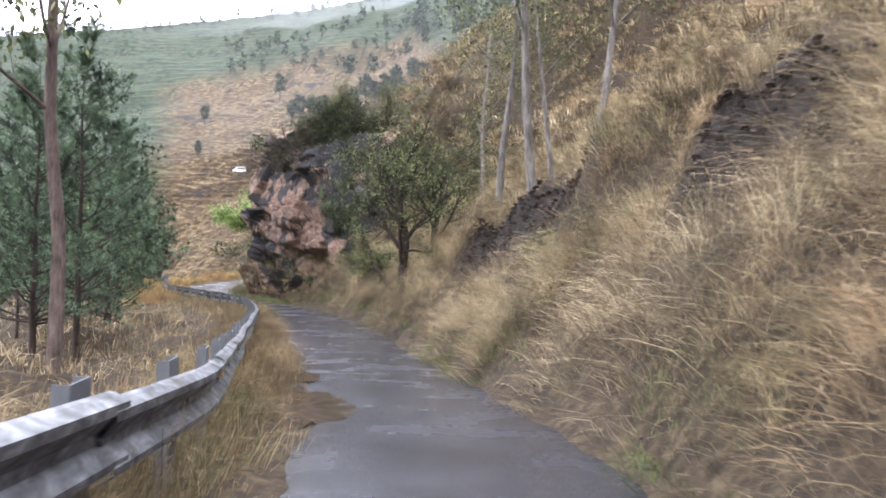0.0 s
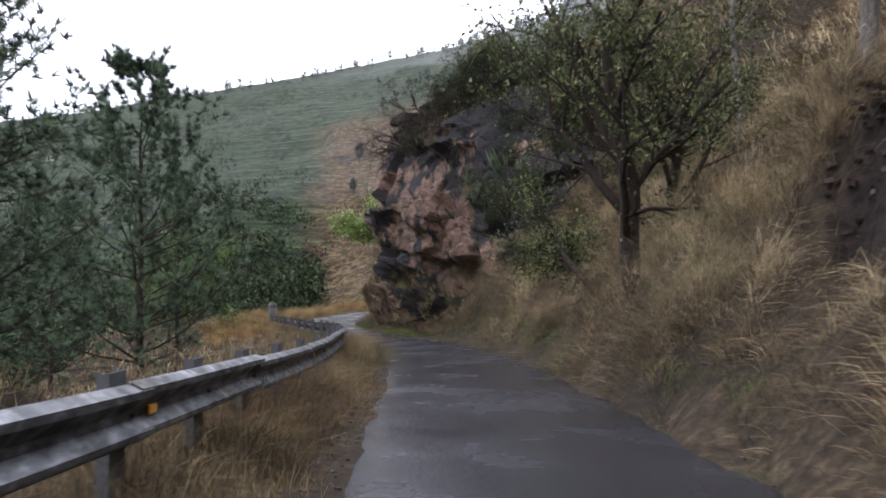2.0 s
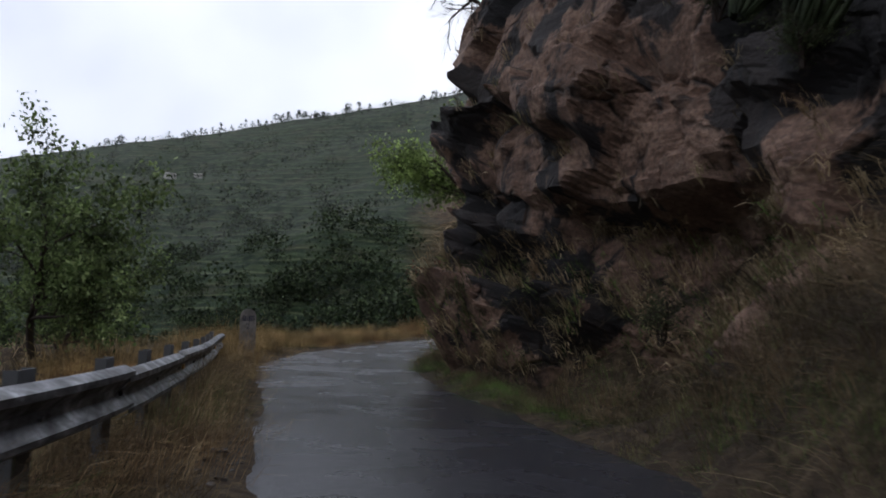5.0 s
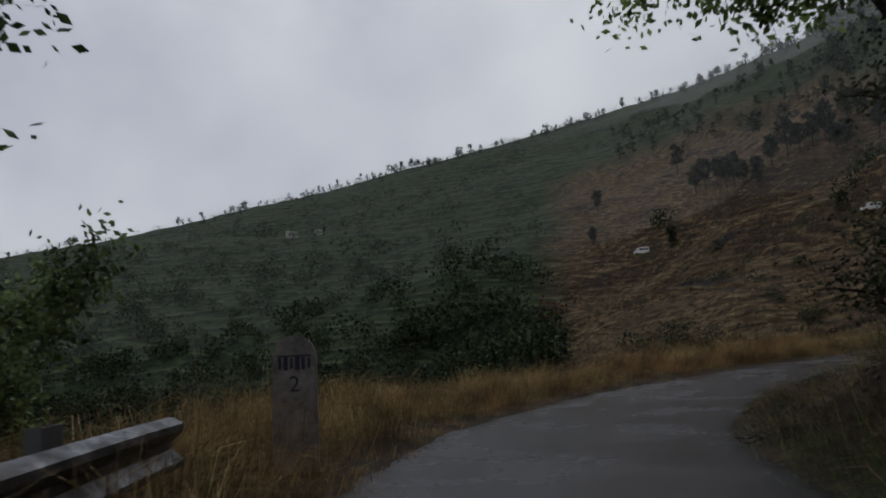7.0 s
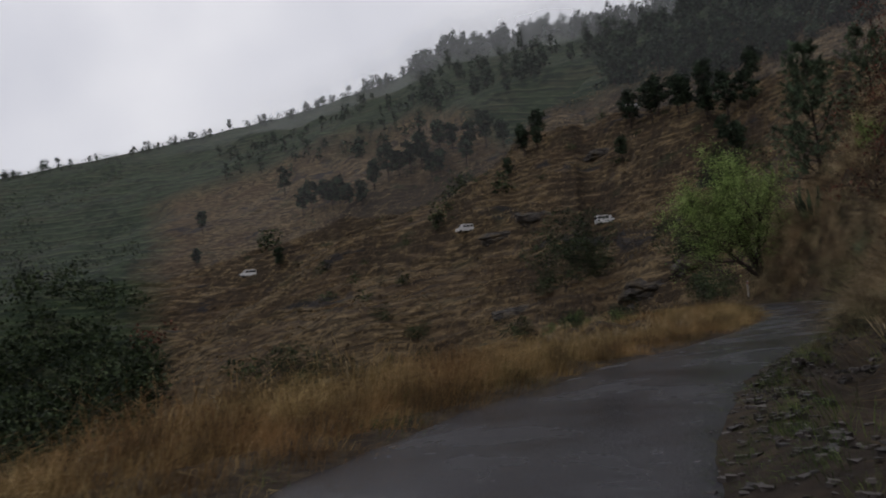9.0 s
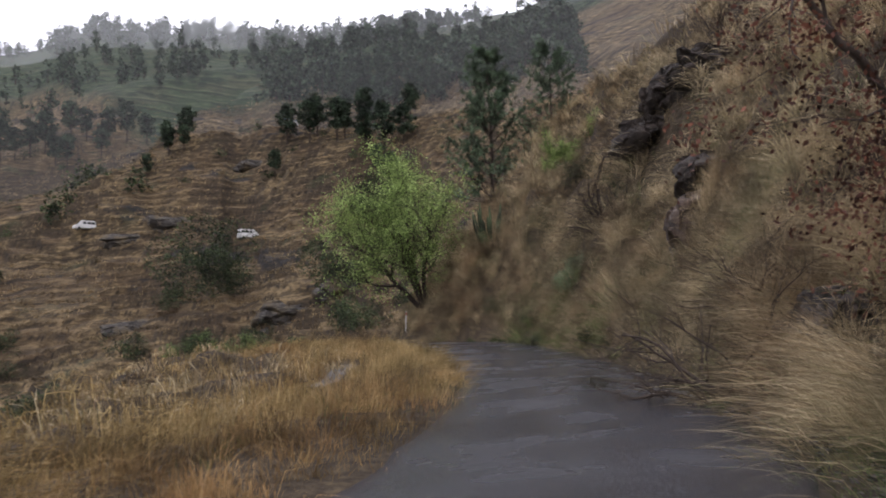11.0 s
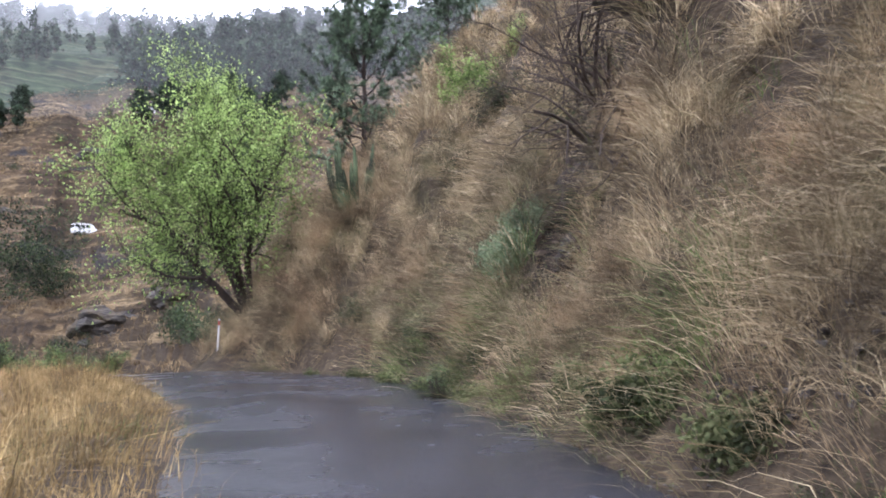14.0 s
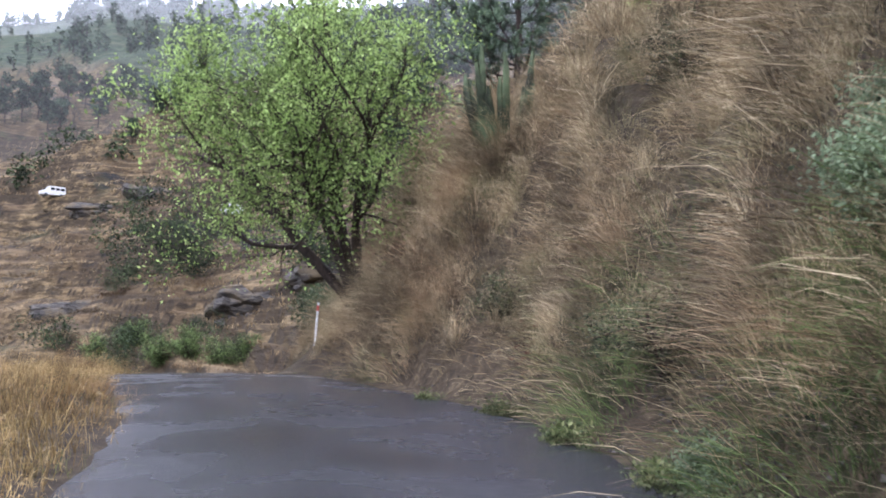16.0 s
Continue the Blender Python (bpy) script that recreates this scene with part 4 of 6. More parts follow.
def milestone(x, y, top):
    """A whitewashed kilometre stone with a rounded head."""
    root = new("milestone")
    z0 = gz(x, y) - 0.15
    h = top - z0
    root.matrix_basis = pose(x, y, z0, 0, 0, 34)
    bm = bmesh.new()
    half, r = 0.24, 0.24
    rim = [(-half - 0.02, 0.0), (half + 0.02, 0.0), (half, h - r)]
    rim += [(math.cos(a) * r, h - r + math.sin(a) * r) for a in np.linspace(0.2, math.pi - 0.2, 11)] + [(-half, h - r)]
    rings = [[bm.verts.new((px, d, pz)) for px, pz in rim] for d in (-0.17, 0.17)]
    bm.faces.new(rings[0])
    bm.faces.new(rings[1][::-1])
    for k in range(len(rim)):
        j = (k + 1) % len(rim)
        bm.faces.new((rings[0][k], rings[1][k], rings[1][j], rings[0][j]))
    bmesh.ops.recalc_face_normals(bm, faces=bm.faces[:])
    bmesh.ops.bevel(bm, geom=bm.edges[:], offset=0.018, segments=2, affect="EDGES")
    part("stone", bm, CONCRETE, root)
    bm = bmesh.new()
    box(bm, (0, 0, 0.08), (0.66, 0.52, 0.2), 0.03)
    part("plinth", bm, PLASTER, root, "grey concrete plinth")
    # a line of lettering worn past reading
    for k, (w, tall) in enumerate(((0.035, 0.13), (0.05, 0.15), (0.03, 0.12), (0.055, 0.15), (0.04, 0.14), (0.03, 0.11))):
        bm = bmesh.new()
        box(bm, (-0.16 + k * 0.065, -0.173, h - 0.32), (w, 0.006, tall))
        part("lettering", bm, INK, root, "dark blue faded lettering")
    bm = bmesh.new()
    box(bm, (0.0, -0.173, h - 0.235), (0.38, 0.006, 0.016))
    part("painted_line", bm, INK, root)
    cu = bpy.data.curves.new("number", "FONT")
    cu.body, cu.size, cu.extrude, cu.align_x, cu.align_y = "2", 0.26, 0.003, "CENTER", "CENTER"
    cu.materials.append(INK)
    ob = child("number", cu, root, "dark painted number")
    ob.matrix_basis = pose(0.0, -0.174, h - 0.56, 90, 0, 0)
    tagged(root, "weathered grey-white milestone with a rounded head in the grass", "milestone")


INK = plain("faded_ink", (0.045, 0.048, 0.07), 0.8, 0.2, 0, 0.3)
milestone(-22.78, 67.15, -0.88)


def marker_post(x, y):
    root = new("marker_post")
    root.matrix_basis = pose(x, y, gz(x, y) - 0.1, 2, 3, 0)
    bm = bmesh.new()
    bmesh.ops.create_cone(bm, cap_ends=True, segments=10, radius1=0.034, radius2=0.03, depth=1.2, matrix=Matrix.Translation((0, 0, 0.6)))
    part("pole", bm, WHITE, root)
    bm = bmesh.new()
    bmesh.ops.create_cone(bm, cap_ends=True, segments=10, radius1=0.037, radius2=0.035, depth=0.16, matrix=Matrix.Translation((0, 0, 1.05)))
    part("band", bm, REDP, root, "faded red band")
    tagged(root, "thin white roadside marker post in dry grass", "marker post")


marker_post(0.35, 133.0)

# ---------------------------------------------------------------- plants: makers


def unit(v):
    v = np.asarray(v, float)
    return v / (np.linalg.norm(v) + 1e-9)


def limb(rng, p, d, length, r, level, spec, lines, tips):
    """One limb as a line of points, then the limbs that leave it."""
    n = int(np.clip(length / 0.35, 3 if level > 1 else 5, 12 if level < 2 else 3))
    pts, radii = [np.array(p, float)], [r]
    d = unit(d)
    for k in range(n):
        d = unit(d + rng.normal(0, spec["wander"], 3) + np.array([0, 0, spec["up"][min(level, len(spec["up"]) - 1)]]) / n)
        pts.append(pts[-1] + d * length / n)
        radii.append(r * (1 - (1 - spec.get("taper", 0.35)) * (k + 1) / n))
    pts = np.array(pts)
    lines.append((pts, np.array(radii), level))
    if level >= spec["levels"]:
        tips.append(pts)
        return
    count = spec["kids"][level]
    for k in range(count):
        f = spec["from"][level] + (1 - spec["from"][level]) * (k + rng.uniform(0.2, 0.9)) / count
        i = min(int(f * n), n)
        axis = unit(pts[min(i + 1, n)] - pts[max(i - 1, 0)])
        turn = rng.uniform(0, 2 * math.pi)
        a = unit(np.cross(axis, (0.3, 0.2, 1) if abs(axis[2]) < 0.9 else (1, 0, 0)))
        b = np.cross(axis, a)
        ang = radians(spec["angle"][level] * rng.uniform(0.75, 1.25))
        nd = axis * math.cos(ang) + (a * math.cos(turn) + b * math.sin(turn)) * math.sin(ang)
        limb(rng, pts[i], nd, length * spec["ratio"][level] * rng.uniform(0.7, 1.15), radii[i] * spec.get("thin", 0.6), level + 1, spec, lines, tips)


def tubes(name, lines, mat, sides=(8, 5, 3, 3)):
    V, Q, base = [], [], 0
    for pts, radii, level in lines:
        n = sides[min(level, len(sides) - 1)]
        t = np.gradient(pts, axis=0)
        t /= np.linalg.norm(t, axis=1, keepdims=True) + 1e-9
        ref = np.where(np.abs(t[:, 2:3]) > 0.9, np.array([[1.0, 0, 0]]), np.array([[0, 0, 1.0]]))
        a = np.cross(t, ref)
        a /= np.linalg.norm(a, axis=1, keepdims=True) + 1e-9
        b = np.cross(t, a)
        ang = np.arange(n) * 2 * math.pi / n
        ring = pts[:, None] + radii[:, None, None] * (a[:, None] * np.cos(ang)[None, :, None] + b[:, None] * np.sin(ang)[None, :, None])
        V.append(ring.reshape(-1, 3))
        i0 = base + np.arange(len(pts) - 1)[:, None] * n + np.arange(n)[None]
        i1 = base + np.arange(len(pts) - 1)[:, None] * n + (np.arange(n)[None] + 1) % n
        Q.append(np.stack([i0, i1, i1 + n, i0 + n], 2).reshape(-1, 4))
        base += len(pts) * n
    return raw_mesh(name, np.concatenate(V), quads=np.concatenate(Q), smooth=True, mat=mat)


def leaf_mesh(name, at, size, rng, mat, long=1.8, droop=0.2):
    """A pointed leaf of four corners at every point."""
    n = len(at)
    d = rng.normal(0, 1, (n, 3)) + np.array([0, 0, -droop * 2])
    d /= np.linalg.norm(d, axis=1, keepdims=True)
    s = np.cross(d, rng.normal(0, 1, (n, 3)))
    s /= np.linalg.norm(s, axis=1, keepdims=True)
    L = size * rng.uniform(0.6, 1.35, (n, 1))
    V = np.stack([at, at + d * L * 0.5 + s * L * 0.5 / long, at + d * L, at + d * L * 0.5 - s * L * 0.5 / long], 1)
    q = np.arange(n)[:, None] * 4 + np.arange(4)[None]
    return raw_mesh(name, V.reshape(-1, 3), quads=q, mat=mat)


def along(tips, per, spread, rng, last=0.75):
    out = []
    for pts in tips:
        f = rng.uniform(1 - last, 1, per) * (len(pts) - 1)
        i = np.minimum(f.astype(int), len(pts) - 2)
        out.append(pts[i] + (pts[i + 1] - pts[i]) * (f - i)[:, None] + rng.normal(0, spread, (per, 3)))
    return np.concatenate(out)


def broadleaf(name, seed, height, spec, leaf_mat, wood, per=22, leaf=0.09, spread=0.12, lean=(0, 0, 1), trunk_r=0.12, stems=1, label="", category="tree", splay=0.17):
    rng = np.random.RandomState(seed)
    lines, tips, starts = [], [], []
    for k in range(stems):
        starts.append(len(lines))
        d = unit(np.array(lean, float) + (rng.normal(0, splay, 3) * (stems > 1)))
        limb(rng, (rng.normal(0, 0.1) * (stems > 1), rng.normal(0, 0.1) * (stems > 1), -0.3), d, height * spec.get("bole", 0.55), trunk_r, 0, spec, lines, tips)
    root = new(name)
    if leaf_mat or stems == 1:
        child("trunk", tubes("trunk", lines, wood), root)
    else:
        for a, b in zip(starts, starts[1:] + [len(lines)]):
            child("stem", tubes("stem", lines[a:b], wood), root)
    if leaf_mat and per:
        child("crown", leaf_mesh("crown", along(tips, per, spread, rng), leaf, rng, leaf_mat), root)
    return tagged(root, label, category)


def needles(name, at, dirs, length, rng, mat, each=12, width=0.012, fan=0.75, hang=0.25):
    n = len(at)
    d = np.repeat(dirs, each, 0) + rng.normal(0, fan, (n * each, 3)) + np.array([0, 0, -hang])
    d /= np.linalg.norm(d, axis=1, keepdims=True)
    p = np.repeat(at, each, 0)
    s = np.cross(d, rng.normal(0, 1, d.shape))
    s /= np.linalg.norm(s, axis=1, keepdims=True)
    L = length * rng.uniform(0.6, 1.2, (len(d), 1))
    V = np.stack([p - s * width, p + s * width, p + d * L], 1)
    return raw_mesh(name, V.reshape(-1, 3), tris=np.arange(len(d) * 3).reshape(-1, 3), mat=mat)


def pine(name, seed, height, bare=0.15, reach=0.33, r=0.14, hang=0.1, label="", each=16, whorls=13):
    """A pine whose long limbs sweep out and turn up, with bottlebrush tufts on the outer twigs."""
    rng = np.random.RandomState(seed)
    lines, at, dirs = [], [], []
    n = 14
    z = np.linspace(-0.6, height, n)
    wob = np.cumsum(rng.normal(0, 0.035, (n, 2)), 0)
    trunk = np.column_stack([wob, z])
    lines.append((trunk, r * np.clip(1.02 - np.linspace(0, 1, n), 0.06, 1), 0))
    for k in range(whorls):
        f = bare + (1 - bare) * (k + rng.uniform(0, 0.7)) / whorls
        for b in range(rng.randint(3, 6)):
            h = (f + rng.uniform(-0.02, 0.02)) * height
            c = np.array([np.interp(h, z, trunk[:, 0]), np.interp(h, z, trunk[:, 1]), h])
            a = rng.uniform(0, 2 * math.pi)
            L = height * reach * (1.06 - f) ** 0.62 * rng.uniform(0.55, 1.15)
            pts = [c]
            d = np.array([math.cos(a), math.sin(a), rng.uniform(-0.05, 0.3) + 0.35 * f])
            for s in range(7):
                d = unit(d + rng.normal(0, 0.09, 3) + np.array([0, 0, 0.09]))
                pts.append(pts[-1] + d * L / 7)
            pts = np.array(pts)
            lines.append((pts, np.linspace(0.24 * r * (1.15 - f) + 0.008, 0.006, 8), 1))
            for s in range(3, 8):
                for side in range(2 if s < 7 else 1):
                    dd = unit(d * 0.8 + rng.normal(0, 0.55, 3) + np.array([0, 0, 0.3]))
                    tl = L * 0.20 * rng.uniform(0.5, 1.2) + 0.12
                    tw = np.array([pts[s], pts[s] + dd * tl * 0.6, pts[s] + dd * tl + np.array([0, 0, 0.06])])
                    lines.append((tw, np.array([0.010, 0.008, 0.005]), 3))
                    for q in (0.55, 1.0):
                        at.append(pts[s] + dd * tl * q), dirs.append(dd)
    root = new(name)
    child("trunk", tubes("trunk", lines, BARK), root)
    child("crown", needles("crown", np.array(at), np.array(dirs), 0.30, rng, NEEDLE, each=each, width=0.016, fan=0.6, hang=hang), root)
    return tagged(root, label, "pine tree")


def plant(ob, x, y, turn=0.0, scale=1.0, sink=0.0, z=None):
    h = gz(x, y) if z is None else z
    ob.matrix_basis = pose(x, y, h - sink, 0, 0, turn) @ Matrix.Scale(scale, 4)
    return ob


def again(ob, x, y, turn=0.0, scale=1.0, sink=0.0, tilt=0.0, z=None):
    h = gz(x, y) if z is None else z
    own = tuple(ob.scale)
    ob.scale = (1, 1, 1)
    c = copy_thing(ob, pose(x, y, h - sink, tilt, 0, turn))
    ob.scale, c.scale = own, (scale,) * 3
    return c


# ---------------------------------------------------------------- grass


def blade_mesh(name, base, up, lean, length, width, rng, mat, bend=0.6, joints=2):
    """Drooping tapering blades that bow over from root to tip."""
    n = len(base)
    side = np.cross(up + lean, rng.normal(0, 1, (n, 3)))
    side /= np.linalg.norm(side, axis=1, keepdims=True) + 1e-9
    sag = rng.uniform(0.2, 1.3, (n, 1))
    p, rows = base, [base]
    for k in range(joints):
        f = k / (joints - 1)
        d = up * (1 - (0.1 + bend) * f) + lean * (0.45 + (0.05 + bend) * f) - np.array([0, 0, 0.8 * bend]) * sag * f
        d = d / (np.linalg.norm(d, axis=1, keepdims=True) + 1e-9)
        p = p + d * (length * 1.05 / joints)[:, None]
        rows.append(p)
    w = width[:, None]
    V = []
    for k in range(joints):
        t = w * (1 - 0.35 * k / joints)
        V += [rows[k] - side * t, rows[k] + side * t]
    V = np.stack(V + [rows[-1]], 1).reshape(-1, 3)
    m = 2 * joints + 1
    o = np.arange(n)[:, None] * m
    F = []
    for k in range(joints - 1):
        q = 2 * k
        F += [o + [q, q + 1, q + 3], o + [q, q + 3, q + 2]]
    F.append(o + [m - 3, m - 2, m - 1])
    return raw_mesh(name, V, tris=np.concatenate(F, 1).reshape(-1, 3), mat=mat)


def clear_of(x, y, z):
    ok = np.ones(len(x), bool)
    for (cx, cy, cz), (sx, sy, sz), turn in LEDGES + [HANG]:
        a = radians(-turn)
        u, v = (x - cx) * math.cos(a) - (y - cy) * math.sin(a), (x - cx) * math.sin(a) + (y - cy) * math.cos(a)
        ok &= (u / sx) ** 2 + (v / sy) ** 2 + ((z - cz) / sz) ** 2 > 0.95
    return ok


def tufts(name, count, per, y_range, e_range, side, length, width, mat, seed, spread=0.16, droop=0.5, power=1.6, keep=None, label="", patchy=0.0, fountain=0.38, dome=0.0, joints=2):
    """Tufts of grass beside the road: e metres from its edge, thinning out with distance."""
    rng = np.random.RandomState(seed)
    pool = np.where((LINE[:, 1] >= y_range[0]) & (LINE[:, 1] <= y_range[1]))[0]
    i = rng.choice(pool, count)
    e = e_range[0] + (e_range[1] - e_range[0]) * rng.uniform(0, 1, count) ** power
    w = side * (LINE[i, 3] + e)
    cx = LINE[i, 0] + RIGHT[i, 0] * w + TAN[i, 0] * rng.uniform(-0.3, 0.3, count)
    cy = LINE[i, 1] + RIGHT[i, 1] * w + TAN[i, 1] * rng.uniform(-0.3, 0.3, count)
    ok = np.ones(count, bool)
    if side > 0:
        bare, mid_e = scar(cx, cy, e, LINE[i, 1])
        ok &= (bare < 0.35) & ~((e > mid_e - 1.25) & (e < mid_e + 0.6) & (e > 1.3) & (LINE[i, 1] > 9) & (LINE[i, 1] < 29.7) & (ragged(cx, cy, LINE[i, 1]) > 0.5))
    if keep is not None:
        ok &= keep(cx, cy, e, LINE[i, 1])
    if patchy:
        ok &= fbm(cx * 0.8, cy * 0.8, 3, seed) > patchy
    i, e, cx, cy = i[ok], e[ok], cx[ok], cy[ok]
    n = len(cx)
    size = rng.uniform(0.45, 1.45, n) * (0.75 + 0.9 * (fbm(cx * 0.25, cy * 0.25, 3, 71) + 0.4))
    down = -side * RIGHT[i]
    wind = np.stack([fbm(cx * 0.2, cy * 0.2, 2, 81), fbm(cx * 0.2, cy * 0.2, 2, 82)], 1)
    lean_t = np.column_stack([down * droop + wind * 0.9, np.zeros(n)]) + rng.normal(0, 0.12, (n, 3))
    k = np.repeat(np.arange(n), per)
    ox, oy = rng.normal(0, 1, (2, len(k)))
    bx = cx[k] + ox * spread * size[k]
    by = cy[k] + oy * spread * size[k]
    bz = ground_height(bx, by)
    fine = clear_of(bx, by, bz + 0.1)
    k, bx, by, bz, ox, oy = k[fine], bx[fine], by[fine], bz[fine], ox[fine], oy[fine]
    base = np.stack([bx, by, bz - 0.03], 1)
    m = len(k)
    up = np.column_stack([np.zeros((m, 2)), np.ones(m)]) + rng.normal(0, 0.22, (m, 3))
    # older tussocks are raised on a cushion of dead thatch
    rise = dome * size[k] * np.clip(1 - 0.3 * (ox ** 2 + oy ** 2), 0, 1)
    base[:, 2] += rise
    lean = lean_t[k] + np.column_stack([ox, oy, 0 * ox]) * fountain + rng.normal(0, 0.2, (m, 3)) * [1, 1, 0.3]
    L = length * size[k] * rng.uniform(0.5, 1.15, m)
    # the verge is kept short by the traffic
    L *= np.clip(0.3 + 0.7 * e[k] / 1.1, 0.3, 1)
    W = width * rng.uniform(0.6, 1.3, m) * np.interp(e[k], [0, 2, 5, 12, 30], [0.38, 0.46, 0.9, 1.4, 2.0])
    ob = new(name, blade_mesh(name, base, up, lean, L, W, rng, mat, 0.6 if joints == 2 else 0.75, joints))
    return tagged(ob, label, "grass", kind="stuff")


def off_cliff(x, y, e, ly):
    return ~((ly > 54.3) & (ly < 75) & (e > 3.0))


# ---------------------------------------------------------------- plants: where they stand
OPEN = dict(levels=3, kids=[6, 5, 4], angle=[42, 45, 40], ratio=[0.6, 0.55, 0.55], up=[0.2, 0.25, 0.1, 0.0], wander=0.13, taper=0.4, thin=0.6, bole=0.55)
OPEN["from"] = [0.35, 0.2, 0.2]
WISPY = dict(levels=2, kids=[11, 6], angle=[48, 42], ratio=[0.30, 0.55], up=[0.3, 0.2, 0.0], wander=0.05, taper=0.3, thin=0.35, bole=0.85)
WISPY["from"] = [0.42, 0.2]
BUSH = dict(levels=2, kids=[7, 6], angle=[48, 45], ratio=[0.65, 0.55], up=[0.1, 0.15, 0.0], wander=0.2, taper=0.35, thin=0.6, bole=0.6)
BUSH["from"] = [0.1, 0.15]
DEAD = dict(levels=3, kids=[6, 5, 3], angle=[45, 45, 40], ratio=[0.65, 0.6, 0.6], up=[0.0, -0.1, -0.15, -0.2], wander=0.24, taper=0.3, thin=0.6, bole=0.6)
DEAD["from"] = [0.15, 0.2, 0.2]

# pines below the road
pine_a = plant(pine("pine_tree", 1, 19.0, 0.34, 0.20, 0.23, 0.45, "tall dark pine with drooping branches below the road"), -23.0, 38.5, 0, 0.8, 0.2)
pine_b = plant(pine("pine_tree", 2, 12.5, 0.18, 0.30, 0.15, 0.2, "slender pine with long needles below the road", 14), -13.3, 30.2, 40, 1, 0.2)
pine_c = plant(pine("pine_tree", 3, 12.4, 0.10, 0.46, 0.17, 0.1, "broad young pine growing on the slope below the road", 34, 17), -18.4, 44.9, 10, 1.0, 0.7)
for x, y, k, src in ((-12.3, 24.5, 0.8, pine_b), (-16.5, 33.0, 0.85, pine_c), (-19.8, 50.2, 0.7, pine_b), (-14.5, 17.0, 0.8, pine_c), (-26.5, 51.0, 0.7, pine_c),
                     (-11.0, 15.0, 0.75, pine_b), (-20.0, 27.0, 0.9, pine_b)):
    again(src, x, y, x * 37 % 360, k, 0.2)

# the light green feathery trees behind the end of the guardrail
feather = plant(broadleaf("acacia_tree", 11, 9.0, OPEN, ACACIA, BARK, 85, 0.16, 0.24, (0.1, 0, 1), 0.13, 1, "airy green acacia tree standing below the road"), -26.6, 62.6, 0, 1, 0.2)
again(feather, -29.5, 66.0, 120, 0.85, 0.3)
again(feather, -24.4, 57.6, 200, 0.6, 0.3)

# the leaning olive trees on the bank before the cliff
olive = broadleaf("leaning_tree", 21, 10.5, dict(OPEN, kids=[9, 5, 4], **{"from": [0.22, 0.2, 0.2]}), LEAF, BARK, 40, 0.11, 0.24, (-0.12, -0.05, 1), 0.25, 1, "dark-trunked olive-green tree leaning over the road")
plant(olive, -1.5, 36.2, 0, 1.0, 0.3)
low = broadleaf("leaning_tree", 22, 6.2, OPEN, LEAF, BARK, 55, 0.09, 0.2, (-0.62, 0.35, 0.85), 0.11, 1, "crooked olive-green tree bent low over the bank")
plant(low, -2.1, 38.2, 0, 1, 0.3)
again(olive, -0.4, 41.0, 70, 0.8, 0.3)

# pale straight trunks higher up the bank
gum = broadleaf("tall_tree", 31, 17.0, WISPY, LEAF, PALEBARK, 60, 0.15, 0.45, (-0.04, 0, 1), 0.17, 1, "tall tree with a pale straight trunk on the grassy bank")
plant(gum, 2.98, 27.7, 0, 1.0, 0.3)
roadside_gum = broadleaf("tall_tree", 33, 21.0, dict(WISPY, kids=[12, 7], **{"from": [0.42, 0.2]}), LEAF, GUMBARK, 80, 0.2, 0.5, (0.01, 0, 1), 0.21, 1, "tall eucalyptus with a grey-pink peeling trunk below the guardrail")
plant(roadside_gum, -9.6, 20.3, 0, 1, 0.3)
again(gum, 2.2, 33.7, 80, 1.0, 0.3)
again(gum, 4.5, 25.1, 150, 0.85, 0.3)
again(gum, 2.0, 46.0, 220, 0.8, 0.3)
again(gum, 3.9, 29.4, 300, 0.65, 0.3)

# trees and scrub over the crown of the cliff
for x, y, z, k in ((-7.2, 62.4, 9.6, 0.6), (-4.6, 60.0, 9.2, 0.65), (-11.6, 68.4, 9.6, 0.45), (-9.2, 62.2, 10.2, 0.42), (-7.6, 61.2, 10.4, 0.5)):
    again(olive, x, y, x * 53 % 360, k, 0.3, 0, z)

# bushes and a bare tree on top of the cliff
shrub = plant(broadleaf("bush", 41, 3.4, BUSH, DARKLEAF, BARK, 24, 0.085, 0.14, (0, 0, 1), 0.06, 3, "dense dark green bush", "bush"), -6.4, 54.4, 0, 1.0, 0.2, 3.2)
for x, y, z, k in ((-8.7, 58.6, 4.4, 0.45), (-7.6, 56.9, 3.0, 0.45), (-11.4, 64.2, 9.2, 0.7), (-8.8, 61.2, 8.4, 1.0), (-6.3, 58.3, 7.4, 0.8), (-4.2, 55.2, 6.0, 0.8), (-10.0, 66.5, 10.2, 1.0), (-7.6, 63.6, 10.4, 1.2), (-5.0, 60.5, 9.6, 1.3), (-10.4, 62.6, 9.2, 0.8), (-7.5, 60.0, 8.8, 1.2), (-6.0, 58.5, 7.8, 1.1), (-8.6, 61.6, 9.6, 1.2), (-3.4, 57.6, 7.6, 1.2),
                   (-12.2, 62.6, -1.0, 0.45), (-14.6, 65.0, -1.0, 0.4), (-9.6, 59.6, -1.0, 0.45), (-6.5, 62.0, 9.0, 1.3), (-13.4, 65.2, 8.6, 0.9), (-12.6, 63.4, 7.8, 0.8), (-5.4, 55.6, 4.6, 0.5), (-6.6, 57.6, 6.2, 0.6), (-9.4, 60.2, 6.4, 0.6), (-10.7, 62.8, 9.9, 1.0), (-9.5, 62.0, 10.3, 1.25), (-8.3, 61.4, 10.5, 1.4), (-6.9, 60.2, 10.2, 1.4)):
    again(shrub, x, y, (x * 71 + y * 13) % 360, k, 0.2, 0, z)
